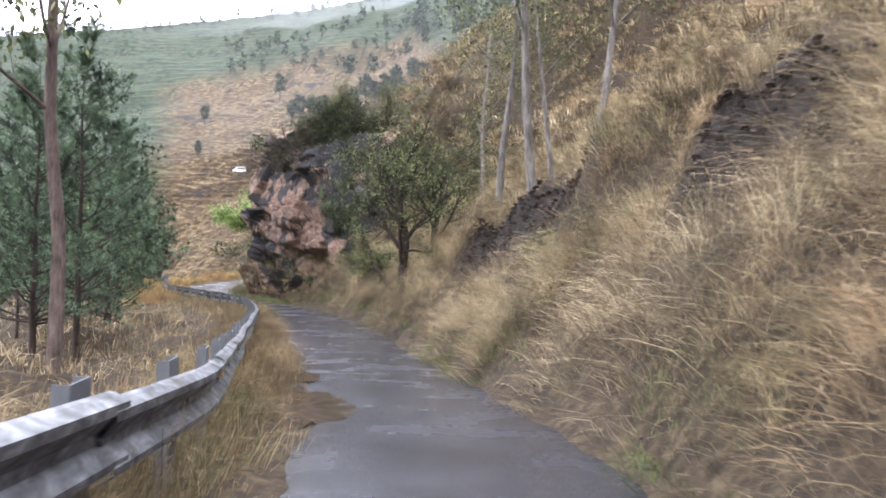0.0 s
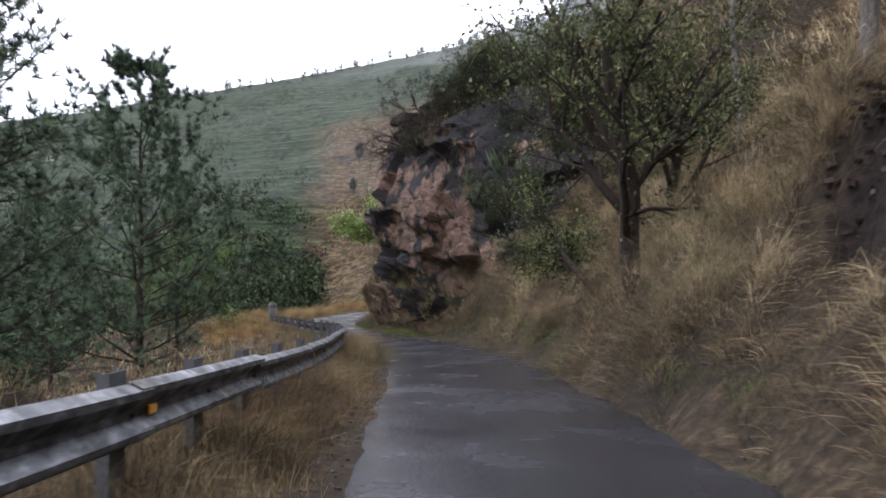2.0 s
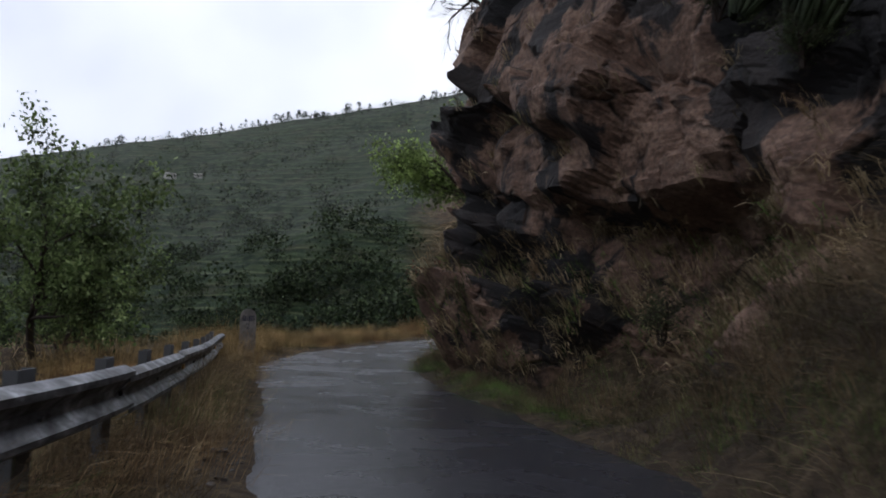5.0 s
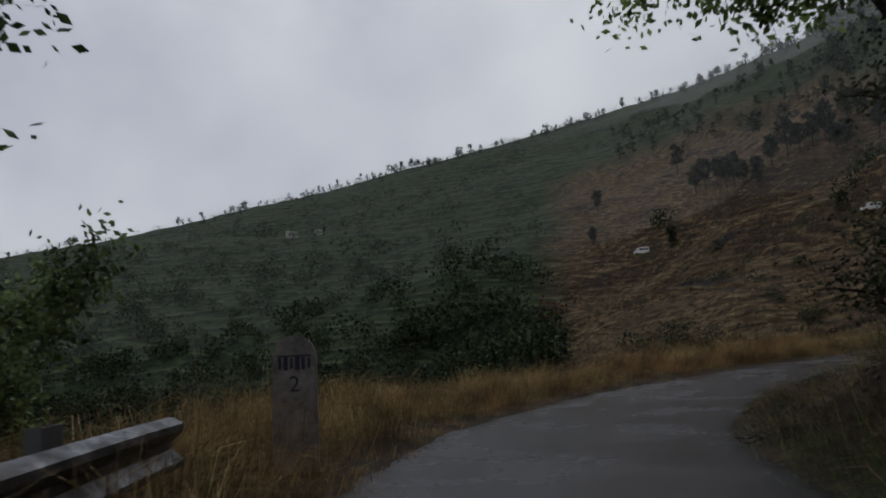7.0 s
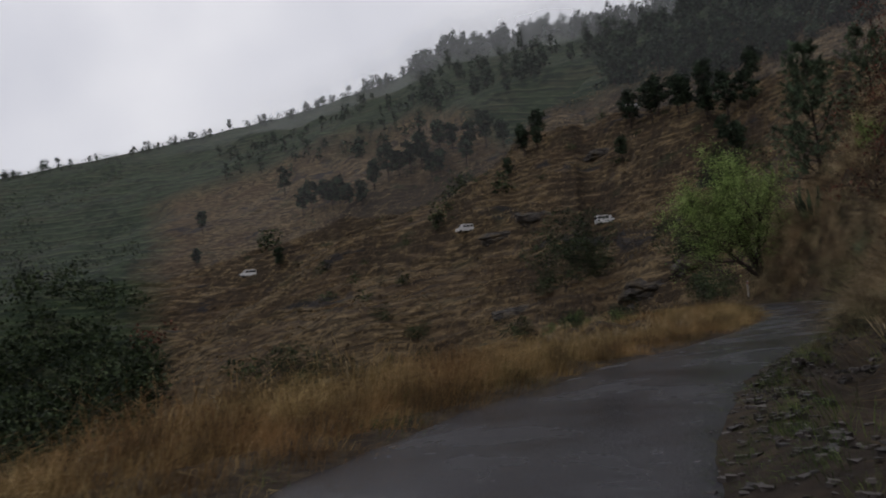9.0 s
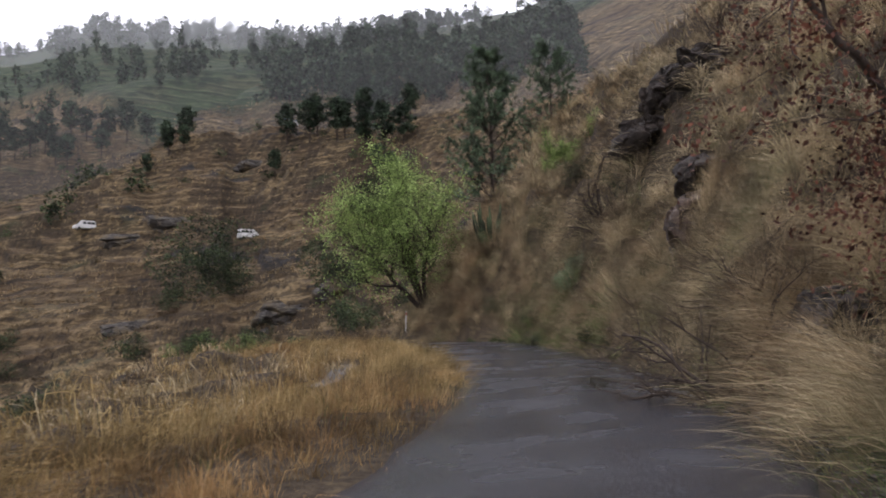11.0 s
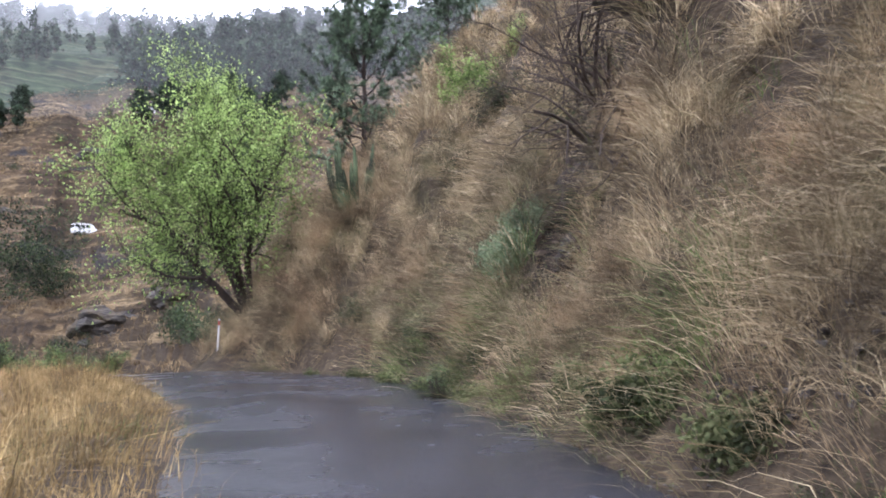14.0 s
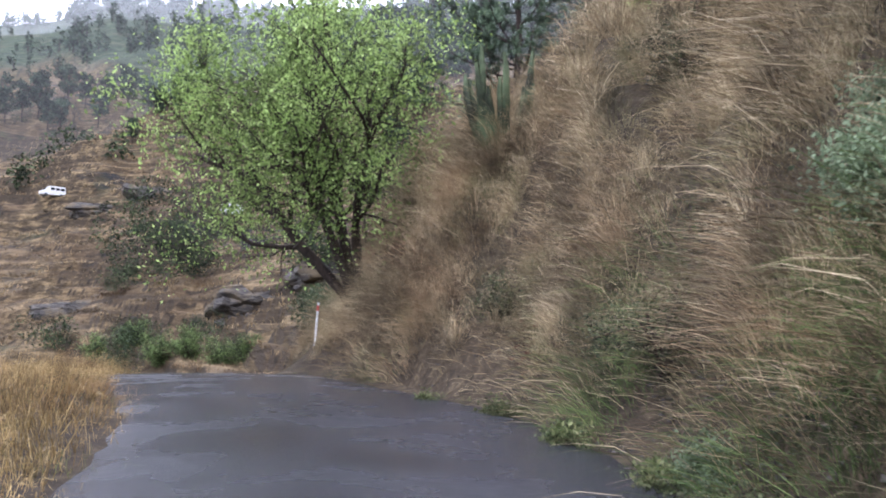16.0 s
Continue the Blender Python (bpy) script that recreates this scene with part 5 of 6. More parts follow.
for x, y, k in ((-1.2, 54.2, 1.2), (0.8, 51.6, 1.1), (2.6, 54.0, 1.3), (-0.4, 57.5, 1.3), (3.5, 49.5, 1.0)):
    again(shrub, x, y, (x * 71 + y * 13) % 360, k, 0.2)
dead = plant(broadleaf("dead_tree", 51, 5.0, DEAD, None, TWIG, 0, 0, 0, (-0.6, -0.3, 0.45), 0.085, 3, "bare twisted grey tree on the cliff edge", "dead tree"), -13.0, 64.0, 0, 1.0, 0.1, 8.2)
for x, y, z, turn, k in ((-11.6, 63.2, 8.8, 60, 1.0), (-14.6, 66.6, 8.0, 20, 0.8), (-9.6, 61.0, 8.2, -30, 0.9)):
    again(dead, x, y, turn, k, 0.1, 0, z)

# the lime tree that leans out behind the cliff
lime = broadleaf("green_tree", 61, 6.0, OPEN, LIME, BARK, 55, 0.13, 0.22, (-0.62, -0.1, 0.9), 0.09, 1, "bright green young tree leaning out from the cliff")
plant(lime, -15.9, 70.6, 0, 1.0, 0.2, 2.5)
for x, y, z, k in ((-16.0, 68.6, 0.8, 0.75), (-15.9, 69.4, 2.4, 0.7), (-16.4, 69.8, -1.0, 0.8)):
    again(shrub, x, y, (x * 71 + y * 13) % 360, k, 0.2, 0, z)

# bright tree at the nose of the last bank
lime_b = broadleaf("green_tree", 63, 9.0, dict(OPEN, **{"from": [0.3, 0.2, 0.2]}), LIME, BARK, 56, 0.088, 0.26, (-0.12, -0.08, 1), 0.12, 5, "bright lime-green tree on the nose of the bank", "tree", 0.115)
plant(lime_b, 1.25, 132.2, 0, 1.3, 0.3)
plant(pine("pine_tree", 6, 10.0, 0.08, 0.36, 0.15, 0.1, "dark bushy pine on the crest of the bank", 30, 16), 8.9, 137.4, 0, 1.2, 0.3)
again(pine_c, 13.0, 136.0, 50, 0.8, 0.3)
again(lime, 7.6, 128.6, 90, 0.7, 0.3)
again(lime, 9.0, 126.5, 190, 0.55, 0.3)

# bare thorny shrubs on the last bank
thorn = plant(broadleaf("thorn_bush", 71, 5.2, DEAD, None, TWIG, 0, 0, 0, (-0.45, -0.3, 0.7), 0.06, 6, "leafless dark thorn bush on the bank", "bush"), 0.5, 112.8, 0, 1.0, 0.2)
for x, y, k in ((1.6, 112.0, 0.8), (2.6, 113.6, 0.8), (4.2, 110.8, 0.8), (1.5, 114.3, 0.7), (5.6, 129.4, 0.6), (4.6, 126.9, 0.5), (1.4, 111.2, 0.7), (0.9, 113.3, 0.6), (-7.6, 98.6, 0.6), (-9.0, 97.4, 0.7)):
    again(thorn, x, y, (x * 91) % 360, k, 0.2)

# rusty bare trees above the gravel bank
rust = broadleaf("rusty_tree", 81, 7.0, dict(DEAD, up=[0.1, 0.15, 0.0, -0.1], **{"from": [0.5, 0.25, 0.2]}), RUST, TWIG, 34, 0.085, 0.17, (-0.45, -0.35, 0.8), 0.09, 2, "dry tree with rust-red leaves over the bank")
plant(rust, -5.4, 97.2, 0, 1.0, 0.2)
again(rust, -6.4, 95.4, 30, 0.85, 0.2)
for x, y, k in ((-4.5, 106.4, 0.2), (-2.2, 111.0, 0.25), (-2.0, 114.6, 0.3), (0.2, 118.0, 0.45), (1.2, 123.5, 0.5), (3.0, 121.0, 0.5), (-9.3, 100.3, 0.2), (-12.6, 91.2, 0.25), (7.0, 124, 0.9), (9.0, 119.0, 1.0), (0.7, 113.9, 0.45), (1.6, 114.5, 0.6), (2.4, 114.6, 0.6), (4.0, 128.9, 0.3)):
    again(shrub, x, y, (x * 57) % 360, k, 0.1)


BLUEG = blades("blue_green_leaves", (0.075, 0.100, 0.056), (0.122, 0.156, 0.090), (0.178, 0.214, 0.132), 1.0, None, 0.35)
LILAC = blades("lilac_flowers", (0.085, 0.085, 0.11), (0.13, 0.13, 0.17), (0.19, 0.19, 0.24), 1.0, None, 0.35)
low_bush = plant(broadleaf("bush", 43, 1.2, BUSH, BLUEG, TWIG, 130, 0.055, 0.11, (0, 0, 1), 0.012, 3, "soft blue-green shrub in the dry grass", "bush"), 0.1, 115.0, 0, 1.0, 0.1)
for x, y, k in ((0.75, 115.3, 0.85), (3.5, 118.5, 0.8), (-0.9, 116.2, 0.6), (0.7, 119.4, 0.6)):
    again(low_bush, x, y, x * 77 % 360, k, 0.1)
plant(broadleaf("flowering_bush", 44, 0.9, BUSH, LILAC, TWIG, 18, 0.05, 0.05, (0, 0, 1), 0.015, 3, "small lilac-blue flowering shrub on the bank", "bush"), 3.8, 121.8, 0, 1.0, 0.1)
red_bush = plant(broadleaf("red_bush", 45, 1.7, BUSH, RUST, TWIG, 5, 0.05, 0.05, (-0.1, -0.1, 1), 0.018, 4, "thin shrub with reddish twigs in dry grass", "bush"), 1.4, 128.5, 0, 1.0, 0.1)
for x, y, k in ((4.9, 127.5, 0.9), (1.9, 127.6, 0.7), (0.6, 121.6, 0.7)):
    again(red_bush, x, y, x * 77 % 360, k, 0.1)


weed = plant(broadleaf("weed", 47, 0.8, BUSH, LEAF, TWIG, 20, 0.075, 0.07, (-0.1, 0, 1), 0.012, 4, "leafy dark green weed at the foot of the bank", "weed"), -3.3, 108.7, 0, 1.0, 0.05)
for x, y, k in ((-3.0, 109.6, 0.8), (-3.9, 107.4, 0.9), (-2.5, 110.7, 0.7), (-1.6, 114.0, 0.8), (-1.0, 116.6, 0.7), (-4.6, 106.0, 0.7), (-0.7, 118.6, 0.8), (-0.2, 121.0, 0.7), (-1.9, 112.6, 0.7), (-0.4, 123.2, 0.6)):
    again(weed, x, y, x * 97 % 360, k, 0.05)
green_bush = plant(broadleaf("bush", 46, 3.4, BUSH, ACACIA, BARK, 40, 0.14, 0.2, (0, 0, 1), 0.06, 3, "fresh green bush at the foot of the far slope", "bush"), 3.9, 197.0, 0, 1.3, 0.2)
for x, y, k in ((1.0, 200.0, 1.2), (-1.6, 209.0, 1.4), (6.2, 194.0, 1.1), (-4.5, 207.0, 1.1), (8.2, 191.0, 1.0)):
    again(green_bush, x, y, x * 77 % 360, k, 0.2)


def cactus(seed):
    rng = np.random.RandomState(seed)
    lines = []
    for k in range(26):
        a = rng.uniform(0, 2 * math.pi)
        d = unit((math.cos(a) * 0.7, math.sin(a) * 0.7, 0.9))
        p = np.array([math.cos(a) * 0.12, math.sin(a) * 0.12, 0])
        pts = [p]
        L = rng.uniform(0.7, 1.7)
        for s in range(6):
            d = unit(d + np.array([0, 0, 0.32]) + rng.normal(0, 0.06, 3))
            pts.append(pts[-1] + d * L / 6)
        lines.append((np.array(pts), np.array([0.035, 0.045, 0.05, 0.05, 0.05, 0.045, 0.02]), 1))
    root = new("cactus")
    for line in lines:
        child("stem", tubes("stem", [line], CACTUS), root)
    return tagged(root, "many-armed green candelabra cactus on the bank", "cactus")


cact = plant(cactus(3), 2.8, 126.7, 0, 1.6, 0.1)
for x, y, z, k in ((-6.2, 55.4, 3.6, 1.1), (-5.2, 54.9, 4.2, 0.9), (-7.0, 57.6, 5.4, 1.0), (-9.0, 59.4, 5.2, 0.8)):
    again(cact, x, y, x * 70 % 360, k, 0.1, 20, z)
again(cact, -7.6, 57.2, 50, 1.0, 0.1, 25, 3.1)
again(cact, -8.4, 58.0, 110, 1.0, 0.1, 25, 4.0)

# ---------------------------------------------------------------- far woods


VANS = [(-98, 388), (-15, 303), (19, 275)]
# single pines and bushes on the slope across the valley: x, y, height
ROW_PINES = [(-86, 452, 14), (-81, 449, 15), (-75, 446, 13), (-70, 437, 14), (-65, 425, 15), (-60, 417, 12), (-54, 412, 13), (-109, 530, 15), (-49, 421, 15), (-43, 429, 16), (-38, 427, 14), (-33, 430, 15),
             (-28, 433, 16), (-24, 421, 13), (-19, 440, 15), (-13, 447, 16), (-5, 440, 15), (2, 438, 16), (9, 430, 14), (8, 337, 9), (9, 352, 10), (12, 334, 9), (14, 342, 10), (-20, 417, 14), (-8, 428, 13), (1, 326, 8)]
SPUR_PINES = [(40, 322, 13), (44, 312, 12), (48, 318, 14), (49, 302, 12), (52, 304, 13), (54, 293, 11), (57, 286, 13), (60, 280, 12), (81, 376, 15), (84, 362, 14), (89, 368, 15), (83, 341, 13), (77, 312, 13),
              (-84, 380, 9), (-131, 431, 10), (-146, 492, 12), (31, 300, 7), (51, 275, 9), (50, 264, 9), (70, 330, 13), (66, 345, 14), (74, 352, 14), (96, 352, 14), (60, 310, 12), (69, 296, 12), (88, 322, 14)]
BUSHES_AT = [(-96, 416, 11), (-22, 315, 7), (-13, 336, 7), (-4, 317, 7), (3.5, 233, 13), (-10, 218, 5), (-46, 234, 8), (18, 206, 9), (45, 258, 12), (-28, 243, 4), (6, 228, 8), (-53, 241, 8), (-11, 400, 8),
             (4, 199, 4), (-1, 209, 4), (8, 192, 3), (14, 190, 5), (-321, 501, 20), (-167, 357, 14), (-193, 318, 15), (-163, 311, 12), (-302, 439, 18), (-167, 326, 13), (-20, 327, 6), (-60, 330, 4), (-57, 250, 8), (-68, 257, 7)]


def far_pine(seed):
    """A round-crowned pine: a bare bole, and clumps of foliage on short limbs, for a scale of one metre in ten."""
    rng = np.random.RandomState(seed)
    bole = np.array([[0, 0, -0.5], [rng.normal(0, 0.08), rng.normal(0, 0.08), 4.0], [rng.normal(0, 0.15), rng.normal(0, 0.15), 9.3]])
    lines, at = [(bole, np.array([0.20, 0.15, 0.04]), 1)], []
    for k in range(17):
        f = 0.34 + 0.60 * k / 16
        a = k * 2.4 + rng.uniform(-0.5, 0.5)
        reach = 3.1 * (1.10 - f) ** 0.5 * rng.uniform(0.3, 1.0) * (0.7 if f < 0.42 else 1)
        p = np.array([0, 0, f * 10])
        q = p + np.array([math.cos(a) * reach, math.sin(a) * reach, 0.5 * reach])
        lines.append((np.array([p, q]), np.array([0.05, 0.02]), 3))
        v = rng.normal(0, 1, (95, 3))
        v /= np.linalg.norm(v, axis=1, keepdims=True)
        at.append(q + v * rng.uniform(0.4, 1.0, (95, 1)) ** 0.6 * rng.uniform(0.75, 1.2) * [1, 1, 0.66])
    root = new("pine_tree")
    child("trunk", tubes("trunk", lines, BARK, (5, 5, 3, 3)), root)
    child("crown", leaf_mesh("crown", np.concatenate(at), 0.60, rng, FARPINE, 2.0, 0.0), root)
    return tagged(root, "dark round-crowned pine on the dry slope across the valley", "pine tree", "pines across the valley")


def far_woods():
    rng = np.random.RandomState(9)
    P = []
    # bearing span, elevation-like fraction of the slope, count, height, kind 0 pine 1 bush
    bands = [(-34, 60, 0.93, 1.0, 430, 10, 0), (-34, 62, 0.965, 1.0, 620, 6, 1), (-24, 2, 0.86, 1.0, 460, 14, 0), (-34, 6, 0.62, 1.0, 300, 12, 0), (-34, -12, 0.42, 0.85, 420, 12, 0), (-8, 16, 0.55, 0.8, 130, 12, 0), (23, 60, 0.0, 0.2, 580, 9, 1), (22.5, 62, 0.05, 0.9, 700, 10, 1),
             (-20, 20, 0.0, 0.08, 90, 4, 1), (-22, 16, 0.04, 0.45, 160, 3, 1)]
    for a0, a1, u0, u1, count, size, kind in bands:
        az = rng.uniform(a0, a1, count)
        u = rng.uniform(u0, u1, count)
        rc, rf = np.interp(az, FAR[:, 0], FAR[:, 2]), np.interp(az, FAR[:, 0], FAR[:, 3])
        r = rf + (rc - rf) * u
        x, y = MID[0] - np.sin(np.radians(az)) * r, MID[1] + np.cos(np.radians(az)) * r
        clump = fbm(x * 0.02, y * 0.02, 3, 91) + 0.25 * rng.normal(0, 1, count)
        ok = clump > (-0.12 if kind == 0 else -0.25)
        idx, d, _, _ = lateral(x, y)
        ok &= (np.abs(d) > 30) & ((d < 0) | (r > 260))
        P.append(np.column_stack([x, y, size * rng.uniform(0.55, 1.3, count), np.full(count, kind)])[ok])
    P = np.concatenate(P)
    clear = np.ones(len(P), bool)
    for vx, vy in VANS:
        # nothing grows in front of the road across the valley
        f = ((P[:, 0] + 8) * (vx + 8) + (P[:, 1] - 100) * (vy - 100)) / ((vx + 8) ** 2 + (vy - 100) ** 2)
        off = np.hypot(P[:, 0] + 8 - f * (vx + 8), P[:, 1] - 100 - f * (vy - 100))
        clear &= ~((f > 0.3) & (f < 1.04) & (off < 9))
    P = P[clear]
    P = np.concatenate([P, [(x, y, h, 1) for x, y, h in BUSHES_AT], [(-119, 337, 9, 2)]])
    z = ground_height(P[:, 0], P[:, 1])
    for kind, name, mat, label in ((0, "far_pines", FARPINE, "scattered dark pines on the far hillside"), (1, "far_bushes", FARLEAF, "dark green bushes and trees in the valley"), (2, "far_red_bush", RUST, "reddish tree on the far slope")):
        sel = P[:, 3] == kind
        at, tr, sizes = [], [], []
        for (x, y, s, _), h in zip(P[sel], z[sel]):
            n = (180 if y < 560 else 90) if kind == 0 else (6500 if y < 260 and s > 12 and x > -30 else 4200 if y < 260 and s > 6.5 and x > -30 else 1200 if y < 260 and x > -60 else 200 if y < 420 and s < 14 else 90 if y < 560 else 45)
            v = rng.normal(0, 1, (n, 3))
            v /= np.linalg.norm(v, axis=1, keepdims=True)
            rad = rng.uniform(0.5, 1.0, (n, 1)) ** 0.5
            if kind == 0:
                # an egg-shaped crown that starts low on the trunk
                tall = rng.uniform(0.0, 1.0, 10)
                lump = rng.normal(0, 1, (10, 3)) * np.column_stack([0.15 * s * (1.1 - tall), 0.15 * s * (1.1 - tall), 0 * tall]) + np.column_stack([0 * tall, 0 * tall, s * (0.16 + 0.7 * tall)])
                q = lump[rng.randint(0, 10, n)] + v * rad * [0.13 * s, 0.13 * s, 0.12 * s] + [x, y, h]
            else:
                lump = rng.normal(0, 0.28 * s, (7, 3)) * [1, 1, 0.55]
                q = lump[rng.randint(0, 7, n)] + v * rad * 0.34 * s + [x, y, h + 0.42 * s]
            at.append(q)
            sizes.append(np.full(n, s * (0.024 if n > 6000 else 0.032 if n > 4000 else 0.05 if n > 1000 else 0.075 if n > 200 else 0.12)))
            tr.append((np.array([[x, y, h - 0.5], [x, y, h + 0.6 * s]]), np.array([0.025 * s, 0.012 * s]), 1))
        at = np.concatenate(at)
        ob = new(name, leaf_mesh(name, at, np.concatenate(sizes)[:, None], rng, mat, 1.3, 0.1))
        if kind == 2:
            tagged(ob, label, "tree")
        else:
            tagged(ob, label, "trees", kind="stuff")
        if kind == 0:
            tagged(new("far_trunks", tubes("far_trunks", tr, BARK, (4, 4, 4, 4))), "thin trunks of the far pines", "trunks", kind="stuff")


far_woods()
variants = [far_pine(400 + k) for k in range(4)]
for k, (x, y, h) in enumerate(ROW_PINES + SPUR_PINES):
    if k < 4:
        plant(variants[k], x, y, 0, h / 10, 0.2)
    else:
        again(variants[k % 4], x, y, k * 83 % 360, h / 10 * (0.9 + 0.2 * (k * 7 % 5) / 4), 0.2)


def hillside_tufts():
    """Straw that hangs over the lips of the old field ledges across the valley."""
    rng = np.random.RandomState(33)
    n = 120000
    az, u = rng.uniform(-30, 26, n), rng.uniform(0.0, 1.0, n) ** 1.3
    r = 70 + 330 * u
    x, y = MID[0] - np.sin(np.radians(az)) * r, MID[1] + np.cos(np.radians(az)) * r
    idx, d, _, _ = lateral(x, y)
    z = ground_height(x, y)
    f = ledge_phase(x, y, z)
    ok = (d < -24) & (y > 165) & (x > -120 + 0.33 * (y - 291)) & ((f > 0.74) & (f < 0.98) | (rng.uniform(0, 1, n) < 0.05)) & (fbm(x * 0.06, y * 0.06, 3, 29) > -0.25)
    x, y, z, r, az = x[ok], y[ok], z[ok], r[ok], az[ok]
    k = np.repeat(np.arange(len(x)), 5)
    m = len(k)
    far = r[k] / 200
    base = np.column_stack([x[k], y[k], z[k]]) + rng.normal(0, 0.35, (m, 3)) * [1, 1, 0] + [0, 0, -0.05]
    down = np.column_stack([np.sin(np.radians(az[k])), -np.cos(np.radians(az[k])), np.zeros(m)])
    up = np.array([0, 0, 1.0]) + rng.normal(0, 0.3, (m, 3))
    lean = down * 0.6 + rng.normal(0, 0.5, (m, 3)) * [1, 1, 0.2]
    L = rng.uniform(0.5, 1.15, m)
    W = rng.uniform(0.03, 0.07, m) * np.clip(far, 0.5, 1.6)
    tagged(new("hillside_grass", blade_mesh("hillside_grass", base, up, lean, L, W, rng, HILLSTRAW, 0.7)), "pale dry grass along the old field ledges", "grass", kind="stuff")


HILLSTRAW = blades("hillside_straw", (0.060, 0.042, 0.022), (0.150, 0.108, 0.058), (0.315, 0.236, 0.132), 0.05, (0.11, 0.066, 0.036), 0.12, 0.12)
hillside_tufts()


for k, (x, y, turn, wide, tall, label) in enumerate(((12.0, 209.5, 8, 4.5, 2.4, "layered grey rock face at the foot of the far slope"), (20.5, 207.5, 14, 4.0, 2.2, "layered grey rock face at the foot of the far slope"),
                                                      (-5.5, 293.0, 5, 6.5, 2.0, "dark broken rock cut above the track across the valley"), (3.5, 291.0, 8, 4.0, 1.8, "dark broken rock cut above the track across the valley"),
                                                      (-8.0, 233.0, 5, 4.5, 1.4, "low broken rock ledge in dry grass"), (30.0, 318.0, 10, 6.0, 1.8, "grey rock ledge showing through the dry slope"))):
    ob = new("rock_outcrop", boulder_mesh("rock_outcrop", (wide, 2.2, tall), 500 + k, GREYROCK, 5, 0.3, 0, 0.7))
    ob.matrix_basis = pose(x, y, gz(x, y) - 0.35 * tall, 32, 0, turn)
    tagged(ob, label, "rock", "rocks across the valley")

# ---------------------------------------------------------------- grass: where it grows
tufts("dry_grass", 1200, 110, (-4, 49), (3.0, 13), 1, 0.66, 0.0060, STRAW, 101, 0.19, 0.5, 1.2, off_cliff, "long straw-coloured tussocks hanging down the bank", -0.12, 0.85, 0.42)
tufts("dry_grass", 820, 110, (-4, 48.5), (0.45, 3.4), 1, 0.74, 0.0050, STRAW, 131, 0.17, 0.5, 1.0, off_cliff, "soft straw-coloured tussocks bowed over the verge", -0.22, 0.9, 0.36, 3)
tufts("dry_grass", 2600, 22, (-4, 54), (0.3, 8), 1, 0.42, 0.006, BROWNG, 121, 0.2, 0.5, 1.3, off_cliff, "thin withered brown grass between the tussocks")
tufts("dry_grass", 1600, 22, (95, 136), (0.3, 8), 1, 0.42, 0.006, BROWNG, 122, 0.2, 0.5, 1.3, None, "thin withered brown grass between the tussocks", -0.3)
# beside the cliff the straw's colour carries the shade of the overhang
tufts("dry_grass", 500, 60, (45, 60), (3.5, 15), 1, 0.8, 0.009, SHADESTRAW, 124, 0.26, 0.6, 1.0, lambda x, y, e, ly: x > -6.3, "dry grass on the slope beside the cliff", -0.2, 0.5, 0.3)
tufts("dry_grass", 700, 44, (46, 76), (0.3, 3.6), 1, 0.55, 0.0065, SHADESTRAW, 102, 0.17, 0.4, 1.2, off_cliff, "brown and green grass at the foot of the cliff", -0.1, 0.45, 0.1)
tufts("dry_grass", 1000, 105, (95, 136), (3.0, 13), 1, 0.70, 0.0065, STRAW, 103, 0.165, 0.5, 1.2, None, "long straw-coloured tussocks hanging down the bank", -0.12, 0.85, 0.42)
tufts("pale_grass", 300, 130, (98, 134), (1.6, 10), 1, 0.98, 0.0062, PALESTRAW, 151, 0.12, 0.5, 1.0, None, "big pale tussocks that fountain out of the bank", -0.05, 1.0, 0.5, 3)
tufts("pale_grass", 520, 100, (113.5, 134), (0.6, 4.6), 1, 0.85, 0.0058, STRAW, 153, 0.13, 0.9, 1.0, None, "pale straw tussocks hanging down the steep nose of the bank", -0.15, 0.9, 0.4, 3)
tufts("shaded_grass", 240, 120, (46.5, 54.5), (0.45, 12), 1, 0.7, 0.0055, SHADESTRAW, 152, 0.18, 0.5, 1.0, off_cliff, "brown tussocks with shade in their colour on the slope before the cliff", -0.3, 0.9, 0.36, 3)
tufts("dry_grass", 900, 105, (95, 136), (0.45, 3.4), 1, 0.74, 0.0055, STRAW, 133, 0.15, 0.5, 1.0, None, "soft straw-coloured tussocks bowed over the verge", -0.25, 0.9, 0.36, 3)
tufts("dry_grass", 330, 130, (94, 113), (0.4, 2.4), 1, 0.82, 0.0042, STRAW, 150, 0.2, 0.6, 1.0, None, "long pale tussocks bowed over the road shoulder", -0.5, 0.8, 0.3, 3)
tufts("dry_grass", 420, 80, (76, 96), (1.8, 12), 1, 0.7, 0.008, STRAW, 110, 0.22, 0.7, 1.3, None, "straw-coloured grass above the gravel bank", -0.1, 0.45, 0.25)
tufts("dry_grass_high", 2000, 26, (0, 136), (9, 34), 1, 1.0, 0.015, STRAW, 104, 0.34, 0.6, 1.0, lambda x, y, e, ly: ~((ly > 50) & (ly < 84) & (e < 9)), "dry grass on the upper slope", -0.5, 0.4, 0.2)
tufts("brown_grass", 700, 60, (-4, 136), (0.6, 10), 1, 0.62, 0.006, BROWNG, 111, 0.22, 0.6, 1.2, off_cliff, "withered reddish-brown grass in the bank", -0.05, 0.45, 0.2)
tufts("roadside_grass", 1700, 34, (-6, 66), (0.42, 2.6), -1, 0.66, 0.0065, DULLGOLD, 105, 0.15, 0.15, 1.0, None, "dry grass under the guardrail")
tufts("roadside_grass", 900, 34, (-6, 66), (0.5, 1.5), -1, 0.86, 0.005, DULLGOLD, 146, 0.15, 0.12, 1.0, None, "tall dry grass grown up round the guardrail posts", -0.1)
